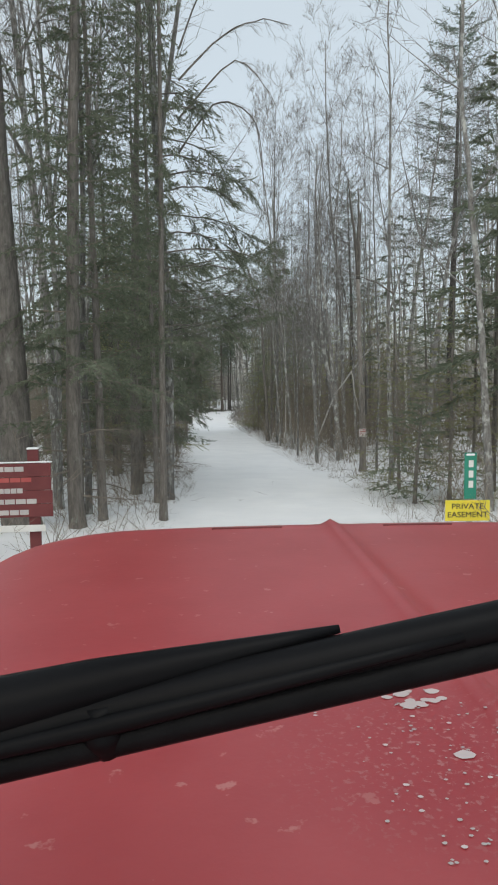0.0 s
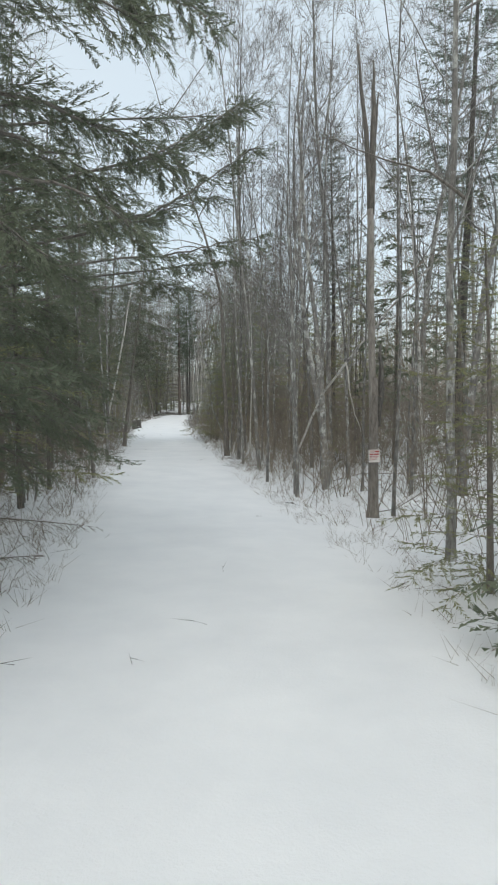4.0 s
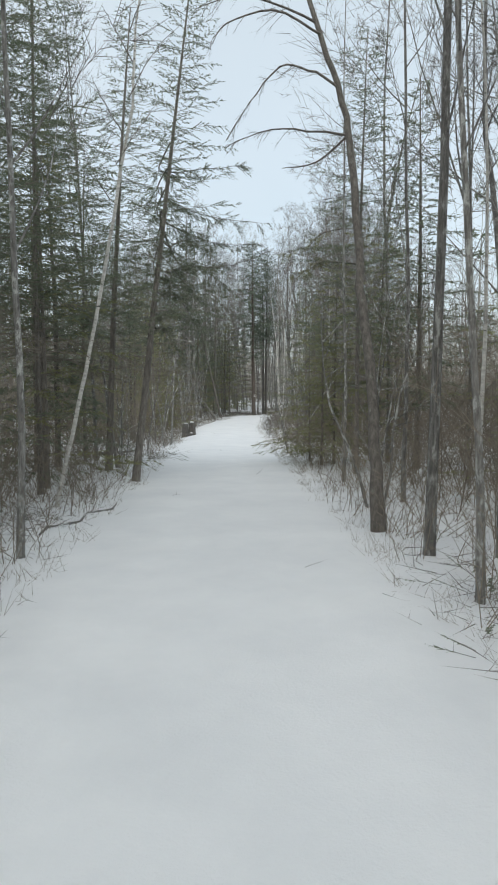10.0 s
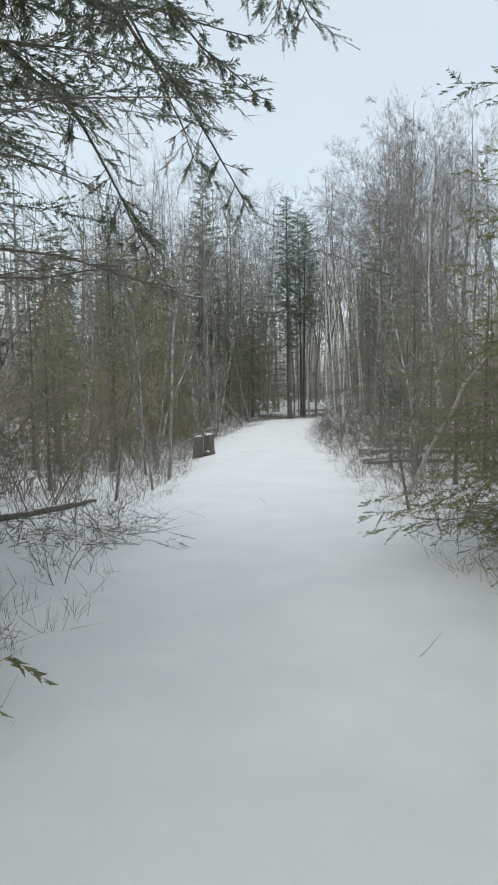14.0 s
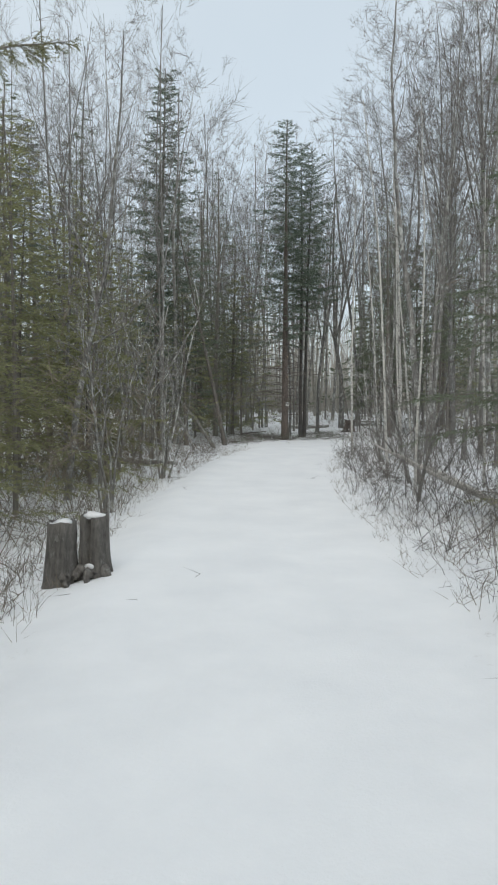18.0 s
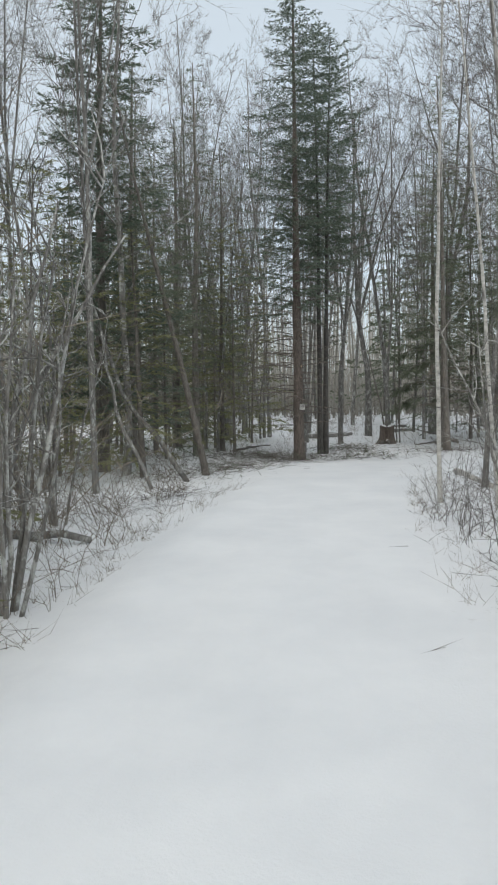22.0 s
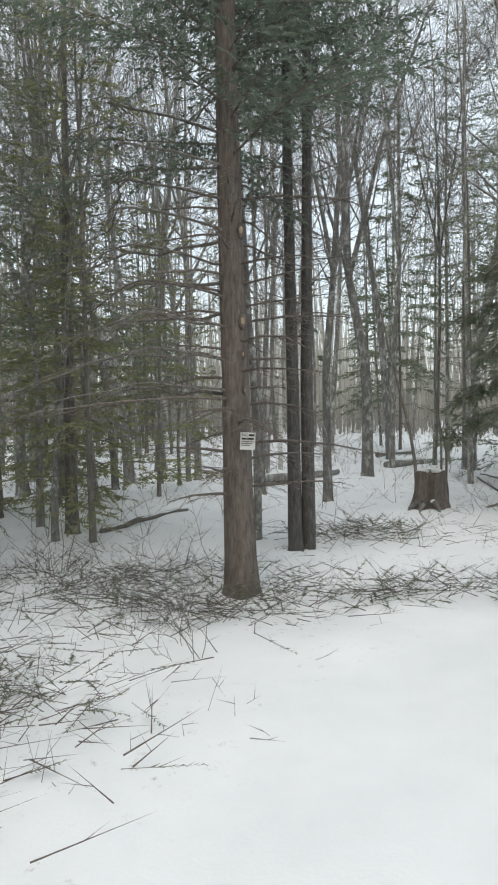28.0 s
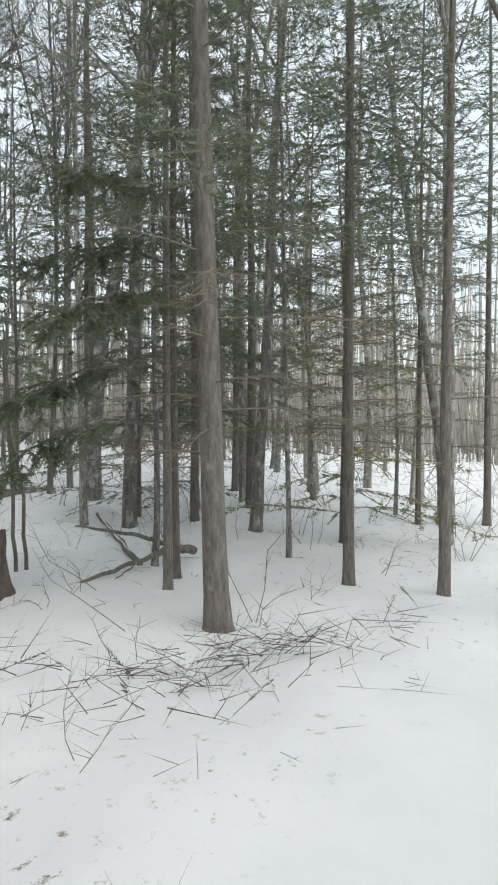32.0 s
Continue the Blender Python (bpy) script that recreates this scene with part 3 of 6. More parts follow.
def tree(kind, x, y, dia, height, lean=0.0, lean_y=0.0, spin=None, pick=None):
    """One tree. lean: metres to the east for each metre of height."""
    near = min(math.hypot(x - e.x, y - e.y) for e in PATH_EYES)
    if 50 < y < 78 and (x > 1.3 or x < -1.5):  # heights capped to fit the camera's view of the skyline here
        height = min(height, max(3.5, 1.9 + (0.52 if x > 0 else 0.46) * (y - 51)))
    high = kind == "hemlock" and height >= 9 and near < 3.3 and y > 16
    if high:
        kind = "forest_hemlock"
    if kind == "hemlock":
        kind = "shrub" if height < 3 else "young_hemlock" if height < 8 else "forest_hemlock" if y > 78 else "hemlock"
    dia *= 0.82 if kind != "birch" else 0.68
    kinds = MODELS[kind]
    rng_own = random.Random(round(x * 100) * 7919 + round(y * 100))
    h0, d0, meshes = kinds[rng_own.randrange(len(kinds)) if pick is None else pick]
    nm, label, cat, grp = WORDS[kind]
    s = height / h0
    wide = min(1.5, max(0.5, (dia / (d0 * s)))) if dia else 1.0
    spin = rng_own.uniform(0, 360) if spin is None else spin
    root = thing(nm, pose(x, y, ground_z(x, y)), label, cat, grp)
    room = max(0.3, near - (1.1 if kind == "young_hemlock" else 1.4))
    lean_by = Matrix(((1, 0, lean, 0), (0, 1, lean_y, 0), (0, 0, 1, 0), (0, 0, 0, 1)))
    for pn, me in meshes:
        ob = new(pn, me)
        ob.parent = root
        if pn != "trunk":
            tagged(ob, kind="stuff")
        k = wide if pn == "trunk" else 1.0
        if pn != "trunk" and len(meshes) == 3:
            k = min(1.0, room / REACH.get(kind, 2.8) / s) if near < 4.6 else 1.0
            k = max(k, 0.85) if high or kind == "lacy_hemlock" else k
        ob.matrix_basis = lean_by @ pose(0, 0, 0, 0, 0, spin) @ Matrix.Diagonal((s * k, s * k, s, 1))
    return root


# ---- the trees along the drive: kind, east, north, trunk width, height, lean ----
for row in (  # by the signs
    ('dark_oak', -3.06, 10.64, 0.68, 20.0, -0.020),
    ('hemlock', -2.20, 10.67, 0.29, 15.0, 0.000),
    ('hemlock', -1.88, 11.19, 0.17, 12.0, 0.000),
    ('hemlock', -0.88, 11.24, 0.15, 13.0, 0.000),
    ('pole', 4.90, 11.83, 0.18, 13.0, -0.012),
    ('pole', -2.24, 11.86, 0.14, 14.0, 0.000),
    ('oak', -3.02, 13.04, 0.22, 19.0, 0.031),
    ('hemlock', 3.94, 13.14, 0.09, 2.2, 0.000),
    ('hemlock', -1.78, 15.16, 0.28, 14.0, 0.000),
    ('pole', 5.41, 22.44, 0.10, 13.0, 0.000),
    ('pole', 7.63, 24.10, 0.25, 14.0, -0.077),
    ('hemlock', 7.97, 25.08, 0.15, 8.0, 0.000),
    ('pole', 6.73, 25.11, 0.11, 13.0, 0.000),
    ('pole', 3.85, 25.38, 0.11, 12.0, 0.000),
    ('pole', 3.89, 25.91, 0.09, 12.0, 0.000),
    ('pole', 5.85, 26.53, 0.09, 11.0, 0.000),
):
    tree(*row)
for row in (  # first bend
    ('pole', 7.32, 27.03, 0.09, 10.0, 0.000),
    ('pole', 5.09, 27.69, 0.23, 13.0, 0.000),
    ('pole', 3.41, 27.96, 0.10, 11.0, 0.000),
    ('pole', -1.57, 28.20, 0.11, 9.0, -0.078),
    ('pole', 5.34, 28.41, 0.25, 14.0, -0.063),
    ('pole', 6.10, 28.95, 0.12, 10.0, 0.000),
    ('oak', 8.32, 29.53, 0.30, 16.0, 0.000),
    ('pole', 6.22, 29.63, 0.13, 12.0, 0.000),
    ('pole', 5.45, 29.91, 0.16, 13.0, 0.000),
    ('oak', 6.11, 31.68, 0.26, 18.0, -0.068),
    ('oak', 3.68, 32.19, 0.14, 17.0, -0.122),
    ('pole', 5.01, 32.91, 0.10, 13.0, 0.000),
    ('pole', 3.19, 32.94, 0.10, 12.0, 0.000),
    ('pole', 5.73, 32.96, 0.17, 14.0, 0.042),
    ('pine', 13.0, 37.00, 0.55, 23.0, 0.000),
    ('pole', -1.70, 33.35, 0.10, 12.0, 0.000),
    ('birch', 3.58, 34.21, 0.09, 8.0, 0.005),
):
    tree(*row)
for row in (  # straight
    ('pole', -1.86, 34.55, 0.11, 12.0, 0.034),
    ('pole', 5.19, 34.85, 0.12, 14.0, 0.000),
    ('oak', 3.19, 34.90, 0.13, 17.0, 0.003),
    ('pole', 4.14, 35.09, 0.10, 13.0, 0.000),
    ('pole', 4.65, 35.49, 0.12, 13.0, 0.000),
    ('thin_oak', 5.59, 35.69, 0.12, 14.0, 0.000),
    ('lacy_hemlock', -3.40, 37.60, 0.19, 13.0, 0.000),
    ('pole', 6.16, 38.01, 0.15, 12.0, 0.000),
    ('thin_oak', 5.87, 39.10, 0.12, 14.0, 0.000),
    ('pole', 7.44, 39.43, 0.16, 12.0, 0.000),
    ('pole', 3.92, 39.74, 0.11, 14.0, -0.032),
    ('pole', 6.32, 40.56, 0.27, 13.0, 0.000),
    ('pine', 8.61, 42.30, 0.37, 16.0, 0.000),
    ('pole', 3.21, 43.08, 0.10, 12.0, 0.000),
    ('lacy_hemlock', -4.30, 43.32, 0.14, 13.0, 0.000),
    ('lacy_hemlock', -2.98, 44.83, 0.23, 12.5, 0.070),
    ('hemlock', 5.62, 45.74, 0.21, 11.0, 0.000),
    ('pole', -2.97, 45.98, 0.12, 9.0, -0.096),
):
    tree(*row)
for row in (  # straight, farther on
    ('young_hemlock', 3.44, 47.20, 0.09, 6.4, 0.000, 0.0, None, 2),
    ('young_hemlock', 2.71, 47.35, 0.07, 5.0, 0.000, 0.0, None, 1),
    ('pole', 2.20, 50.70, 0.08, 8.0, -0.184),
    ('pole', -3.05, 52.03, 0.10, 8.0, 0.248),
    ('pole', -2.59, 53.38, 0.08, 7.0, 0.000),
    ('hemlock', 3.75, 53.72, 0.12, 9.0, 0.000),
    ('hemlock', 4.94, 55.59, 0.16, 9.0, 0.000),
    ('pole', -5.90, 55.96, 0.14, 12.0, 0.000),
    ('pole', -5.18, 57.14, 0.14, 12.0, 0.000),
    ('hemlock', 3.79, 58.33, 0.13, 6.0, 0.000),
    ('hemlock', -4.63, 58.33, 0.14, 7.0, 0.000),
    ('hemlock', -7.13, 61.09, 0.18, 14.0, 0.000),
    ('birch', 5.51, 61.60, 0.17, 9.0, -0.304),
    ('pole', 2.63, 66.84, 0.11, 5.0, 0.187),
    ('birch', 2.74, 67.56, 0.08, 8.0, 0.031),
    ('birch', 4.64, 69.16, 0.09, 7.0, -0.098),
    ('pole', 3.26, 69.49, 0.20, 11.0, 0.000),
    ('birch', 2.75, 70.40, 0.10, 9.0, -0.165),
):
    tree(*row)
for row in (  # by the stumps
    ('hemlock', -6.29, 70.57, 0.12, 7.0, 0.000),
    ('hemlock', -7.86, 72.94, 0.26, 11.0, 0.000),
    ('birch', 4.00, 74.91, 0.10, 10.0, -0.135),
    ('birch', 3.70, 76.90, 0.12, 10.0, -0.095),
    ('birch', 2.90, 77.60, 0.13, 10.0, -0.065),
    ('birch', 5.13, 78.29, 0.12, 9.0, -0.141),
    ('pole', 4.29, 79.42, 0.14, 12.0, 0.000),
    ('birch', 4.96, 79.46, 0.19, 11.0, -0.145),
    ('hemlock', -8.34, 79.97, 0.22, 9.0, 0.000),
    ('oak', -6.61, 81.99, 0.23, 13.0, -0.056),
    ('hemlock', -3.49, 83.43, 0.20, 7.0, 0.000),
    ('pole', -4.04, 83.87, 0.31, 15.0, 0.015),
    ('hemlock', -1.84, 84.02, 0.24, 10.0, -0.410),
    ('spruce', -4.87, 85.01, 0.36, 17.0, 0.000),
    ('spruce', -11.5, 88.00, 0.34, 15.5, 0.000),
    ('hemlock', -5.24, 86.22, 0.29, 13.0, 0.000),
    ('hemlock', -4.50, 87.59, 0.37, 13.0, 0.000),
    ('oak', -9.92, 87.94, 0.31, 13.0, 0.000),
    ('hemlock', -2.62, 89.69, 0.32, 14.0, 0.000),
):
    tree(*row)
for row in (  # bottom of the drive
    ('hemlock', -4.76, 90.49, 0.28, 13.0, 0.000),
    ('pole', -1.97, 91.45, 0.14, 12.0, 0.000),
    ('hemlock', -4.38, 91.66, 0.24, 12.0, 0.000),
    ('hemlock', -1.84, 92.26, 0.27, 12.0, 0.000),
    ('pole', -2.53, 92.79, 0.17, 12.0, 0.000),
    ('hemlock', 14.76, 94.51, 0.19, 13.0, 0.000),
    ('pole', -4.24, 94.89, 0.18, 9.0, 0.000),
    ('pole', 14.00, 94.93, 0.31, 15.0, 0.000),
    ('hemlock', 13.53, 95.20, 0.13, 13.0, 0.000),
    ('pole', -1.98, 95.58, 0.17, 12.0, 0.000),
    ('pole', 13.96, 96.31, 0.11, 12.0, 0.000),
    ('oak', -4.29, 98.00, 0.40, 14.0, 0.000),
    ('oak', -1.96, 98.42, 0.24, 14.0, 0.000),
    ('hemlock', 11.61, 98.52, 0.28, 14.0, 0.000),
    ('pole', -0.30, 98.85, 0.12, 7.0, 0.000),
    ('pole', 13.73, 99.01, 0.17, 12.0, 0.000),
):
    tree(*row)
for row in (  # before the turn
    ('pole', 10.59, 99.23, 0.17, 13.0, 0.000),
    ('oak', -1.78, 100.02, 0.46, 13.0, 0.000),
    ('hemlock', 14.82, 100.67, 0.15, 13.0, 0.000),
    ('pole', 17.11, 100.89, 0.31, 15.0, 0.000),
    ('pole', 16.93, 105.58, 0.28, 14.0, 0.000),
    ('pole', 17.36, 106.54, 0.22, 12.0, 0.000),
    ('pole', -2.77, 106.78, 0.38, 14.0, 0.000),
    ('pole', 18.47, 108.02, 0.21, 14.0, 0.000),
    ('oak', -0.21, 109.03, 0.50, 12.0, 0.000),
    ('pole', 3.01, 112.91, 0.24, 14.0, 0.000),
    ('pole', 9.41, 113.05, 0.28, 14.0, 0.000),
    ('pole', -1.53, 123.72, 0.35, 13.0, 0.000),
    ('pole', 7.58, 137.51, 0.60, 16.0, 0.000),
    ('pole', 17.65, 141.73, 0.59, 15.0, 0.000),
):
    tree(*row)


# ---- woods on both sides, farther from the drive ----
def free_spot(x, y, spots, gap):
    return all((x - a) ** 2 + (y - b) ** 2 > gap * gap for a, b in spots)


rng_fill = random.Random(11)
spots = [(o.matrix_basis.translation.x, o.matrix_basis.translation.y) for o in scene.objects if o.parent is None and o.get("category") == "tree"]
planted = 0
for _ in range(4000):
    if planted >= 185:
        break
    x, y = rng_fill.uniform(-14, 20), rng_fill.uniform(4, 122)
    d = road_distance(x, y)
    if y > 92 and rng_fill.random() < 0.5:
        continue
    if d < 3.8 or not free_spot(x, y, spots, 1.3) or (y > 76 and -1 < x < 16 and y < 100) or (16 < y < 31 and 2 < x < 7.5):
        continue
    spots.append((x, y))
    planted += 1
    u = rng_fill.random()
    if u < 0.46 and x > 4 and (48 < y < 86 or 20 < y <= 48 and u > 0.1):
        tree("thin_oak", x, y, rng_fill.uniform(0.11, 0.2), rng_fill.uniform(14, 18), rng_fill.gauss(0, 0.03))
    elif u < 0.30 and -7 < x < -3 and 55 < y < 72:
        tree("thin_oak", x, y, rng_fill.uniform(0.12, 0.2), rng_fill.uniform(12, 16))
    elif u < 0.30:
        tree("far_hemlock" if d > 4.6 else "hemlock", x, y, rng_fill.uniform(0.12, 0.24), rng_fill.uniform(9, 14))
    elif u < 0.42 and 1 < x < 12 and y > 96:
        rng_fill.uniform(3.5, 8.5)
    elif u < 0.42:
        tree("far_young" if d > 4.3 else "young_hemlock", x, y, 0, rng_fill.uniform(3.5, 8.5))
    elif u < 0.70:
        tree("thin_oak" if d > 5 else "oak", x, y, rng_fill.uniform(0.11, 0.24), rng_fill.uniform(14, 19), rng_fill.gauss(0, 0.03))
    elif u < 0.73:
        tree("birch", x, y, 0, rng_fill.uniform(7, 11), rng_fill.gauss(0, 0.08))
    else:
        tree("pole", x, y, rng_fill.uniform(0.06, 0.13), rng_fill.uniform(9, 14), rng_fill.gauss(0, 0.04))


# tall thin hardwoods above both sides of the last stretch
for count, x0, x1, y0, y1 in ((15, -11, -4, 66, 104), (16, -9, 3, 97, 112), (11, 5.5, 13, 58, 76), (8, 6, 18, 101, 116), (6, -12, -5, 40, 62)):
    for _ in range(count):
        x, y = rng_fill.uniform(x0, x1), rng_fill.uniform(y0, y1)
        tree("thin_oak", x, y, rng_fill.uniform(0.12, 0.2), rng_fill.uniform(15, 18.5), rng_fill.gauss(0, 0.04))


def far_wood(name, count, x0, x1, y0, y1, seed, green):
    """Woods too far off to count: trunks with limbs, and dark evergreen crowns among them."""
    rng = random.Random(seed)
    wood, leaf = Soup(), Soup()
    for _ in range(count):
        x, y = rng.uniform(x0, x1), rng.uniform(y0, y1)
        if road_distance(x, y) < 9 and y < 100:
            continue
        z, h, r = ground_z(x, y), rng.uniform(10, 17), rng.uniform(0.06, 0.19)
        top = Vector((x + rng.gauss(0, 0.5), y, z + h))
        base = Vector((x, y, z - 0.2))
        line = [base.lerp(top, q / 4) + Vector((rng.gauss(0, 0.08), 0, 0)) for q in range(5)]
        wood.tube([line[0], line[2], line[4]], [r, r * 0.6, r * 0.12], 4)
        evergreen = rng.random() < green
        for j in range(24 if evergreen else 15):
            s = rng.uniform(0.08 if evergreen else 0.35, 0.98)
            p = base.lerp(top, s)
            ln = (2.4 * (1 - s) + 0.3) * rng.uniform(0.6, 1.1) if evergreen else rng.uniform(0.8, 2.6) * (1.3 - s)
            az = rng.uniform(0, 6.283)
            d = Vector((math.cos(az), math.sin(az), 0.0 if evergreen else rng.uniform(0.6, 1.6))).normalized()
            e = p + d * ln + Vector((0, 0, -0.15 * ln if evergreen else 0))
            wood.twig(p, e, r * 0.25)
            if evergreen:
                for _k in range(9):
                    q = p.lerp(e, rng.uniform(0.25, 1.05)) + Vector((rng.gauss(0, 0.18), rng.gauss(0, 0.18), rng.gauss(0, 0.10)))
                    a, b = Vector((rng.gauss(0, 1), rng.gauss(0, 1), rng.gauss(0, 0.4))).normalized() * 0.22, Vector((rng.gauss(0, 1), rng.gauss(0, 1), rng.gauss(0, 0.6))).normalized() * 0.09
                    leaf.quad(q - a, q - b, q + a, q + b)
            else:
                for _k in range(5):
                    q = p.lerp(e, rng.uniform(0.3, 1.0))
                    t = q + Vector((rng.gauss(0, 0.35), rng.gauss(0, 0.35), rng.uniform(0.1, 0.8)))
                    wood.twig(q, t, 0.010)
    # far trunks and twigs take the colour with haze mixed in
    tagged(new(name, wood.mesh(name, HAZED_STEM)), "distant bare woods above the snow, haze in their colour", "woods", kind="stuff")
    if leaf.f:
        tagged(new("distant_evergreens", leaf.mesh("distant_evergreens", NEEDLE, False)), "distant dark evergreen boughs among bare trees", "woods", kind="stuff")


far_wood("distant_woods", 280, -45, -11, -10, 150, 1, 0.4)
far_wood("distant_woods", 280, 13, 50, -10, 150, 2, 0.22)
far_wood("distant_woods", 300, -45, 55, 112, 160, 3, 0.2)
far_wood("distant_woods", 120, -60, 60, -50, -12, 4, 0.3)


def wood_belt(name, count, seed):
    """Haze-coloured stems all round, where the woods close in the distance."""
    rng = random.Random(seed)
    s = Soup()
    for _ in range(count):
        a, k = rng.uniform(0, 2 * math.pi), rng.uniform(0.75, 1.25)
        x, y = 3 + 52 * k * math.cos(a), 46 + 98 * k * math.sin(a)
        h = rng.uniform(1.0, 4.5) if rng.random() < 0.65 else rng.uniform(5, 13)
        z = ground_z(x, y)
        s.spike(Vector((x, y, z - 0.3)), Vector((x + rng.gauss(0, 0.12 * h), y + rng.gauss(0, 0.1 * h), z + h)), rng.uniform(0.012, 0.03) + 0.006 * h)
    tagged(new(name, s.mesh(name, HAZED_STEM)), "mass of distant bare stems with haze in their colour", "woods", kind="stuff")


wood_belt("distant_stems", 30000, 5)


def brush(name, count, place, h0, h1, seed, mat, label):
    """Undergrowth: thin stems with side twigs, too many to count."""
    rng = random.Random(seed)
    s = Soup()
    for _ in range(count):
        x, y = place(rng)
        d = road_distance(x, y)
        if d < 2.15 or (y > 79 and x > 0 and d < 3.2):
            continue
        if 11 < y < 30 and 3 < x < 8.5 and rng.random() < 0.6:
            continue
        z = ground_z(x, y)
        tall = rng.uniform(h0, h1) * min(1, 0.45 + (d - 2.1) * 0.4)
        for _k in range(rng.choice((1, 2, 2, 3, 4)) if h1 < 5 else rng.choice((1, 1, 2, 3))):
            h = tall * rng.uniform(0.55, 1.0)
            r = 0.0035 + 0.0019 * h
            lean = Vector((rng.gauss(0, 0.34), rng.gauss(0, 0.34), 1))
            pts = wander(rng, Vector((x + rng.gauss(0, 0.07), y + rng.gauss(0, 0.07), z - 0.05)), lean, h, 4, 0.27, -0.05)
            if road_distance(pts[-1].x, pts[-1].y) < 1.7:
                continue
            s.tube(pts, [r * (1 - 0.8 * q / 4) for q in range(5)], 3)
            for j in range(int(4 + h * 3.2)):
                u = rng.uniform(0.2, 1)
                i = min(int(u * 4), 3)
                p = pts[i].lerp(pts[i + 1], u * 4 - i)
                dr = out_from(rng, Vector((0, 0, 1)), rng.uniform(25, 75))
                s.twig(p, p + dr * (0.12 + 0.19 * h) * rng.uniform(0.4, 1.3), r * 0.6)
    tagged(new(name, s.mesh(name, mat)), label, "undergrowth", kind="stuff")


def verge(side, y0, y1, wide):
    def place(rng):
        y = rng.uniform(y0, y1)
        x = float(np.interp(y, ROAD_Y, ROAD_X)) + side * (2.1 + wide * rng.random() ** 1.4)
        return x, y
    return place


for y0, y1, cl, cr, tall in ((3, 24, 240, 300, 3.2), (24, 44, 460, 400, 4.0), (44, 62, 340, 360, 3.0), (62, 80, 360, 360, 3.2)):
    brush("undergrowth", cl, verge(-1, y0, y1, 5), 0.4, tall * 0.8, int(y0 * 7 + 1), TWIG_BROWN, "tangled leafless brown brush along the snowy drive")
    brush("undergrowth", cr, verge(1, y0, y1, 5), 0.4, tall, int(y0 * 7 + 2), TWIG_BROWN if y0 < 60 else TWIG, "dense leafless brown brush along the snowy drive")
brush("undergrowth", 420, lambda r: (r.uniform(-12, 22), r.uniform(89, 115)), 0.3, 2.2, 77, TWIG_BROWN, "scattered thin leafless stems on the snowy forest floor")
brush("undergrowth", 130, verge(-1, 54, 68, 2.4), 0.6, 1.9, 75, TWIG, "dense dark leafless brush beside the old stumps")
brush("undergrowth", 110, verge(1, 56, 70, 2.4), 0.5, 1.7, 74, TWIG, "dense dark leafless brush along the snowy drive")
brush("undergrowth", 150, lambda r: (r.uniform(-6, 0.6), r.uniform(85.5, 90)), 0.2, 1.2, 76, TWIG, "dark tangled brush where the drive turns")
brush("undergrowth", 1150, lambda r: (r.uniform(4.4, 14), r.uniform(14, 66)), 2.5, 6.8, 78, TWIG_BROWN, "thicket of tall thin leafless stems")
brush("undergrowth", 900, lambda r: (r.uniform(-13, -3.8), r.uniform(14, 78)), 2.0, 6.4, 79, TWIG_BROWN, "thicket of tall thin leafless stems")
brush("distant_brush", 650, lambda r: (r.uniform(-40, 45), r.uniform(104, 150)), 2.0, 6.0, 80, TWIG_BROWN, "hazy distant leafless brush above the snow")
brush("distant_brush", 350, lambda r: (r.uniform(13, 34), r.uniform(0, 104)), 2.0, 6.0, 81, TWIG_BROWN, "hazy distant leafless brush above the snow")
brush("distant_brush", 300, lambda r: (r.uniform(-32, -13), r.uniform(0, 104)), 2.0, 6.0, 82, TWIG_BROWN, "hazy distant leafless brush above the snow")


def weeds(name, count, seed):
    """Dry grass and weed stalks poking through the snow along both verges."""
    rng = random.Random(seed)
    s = Soup()
    for _ in range(count):
        y = rng.uniform(2, 82)
        x = float(np.interp(y, ROAD_Y, ROAD_X)) + rng.choice((-1, 1)) * (1.9 + 1.5 * rng.random() ** 1.6)
        z = ground_z(x, y)
        for _k in range(rng.randint(4, 9)):
            p = Vector((x + rng.gauss(0, 0.07), y + rng.gauss(0, 0.07), z - 0.02))
            s.twig(p, p + Vector((rng.gauss(0, 0.14), rng.gauss(0, 0.14), rng.uniform(0.06, 0.34))), 0.0024)
    tagged(new(name, s.mesh(name, WEED)), "dry tan grass and weed stalks poking through snow", "weeds", kind="stuff")


weeds("dry_weeds", 1200, 91)


def litter(name, count, seed):
    """Fallen twigs and bark on the snow."""
    rng = random.Random(seed)
    s = Soup()
    for _ in range(count):
        x, y = rng.uniform(-9, 15), rng.uniform(4, 110)
        d = road_distance(x, y)
        if d < 1.9 and rng.random() < 0.97:
            continue
        a, ln = rng.uniform(0, 6.28), rng.uniform(0.08, 0.42) if d > 1.9 else rng.uniform(0.06, 0.3)
        p = Vector((x, y, ground_z(x, y) + 0.006))
        q = Vector((x + math.cos(a) * ln, y + math.sin(a) * ln, 0))
        q.z = ground_z(q.x, q.y) + rng.uniform(0.0, 0.12)
        s.spike(p, q, rng.uniform(0.0015, 0.0036))
        s.spike(p.lerp(q, 0.5), p.lerp(q, 0.5) + Vector((rng.gauss(0, 0.12), rng.gauss(0, 0.12), rng.uniform(0, 0.12))), 0.003)
    tagged(new(name, s.mesh(name, TWIG)), "fallen twigs scattered on the snow", "twigs", kind="stuff")


litter("fallen_twigs", 5200, 92)


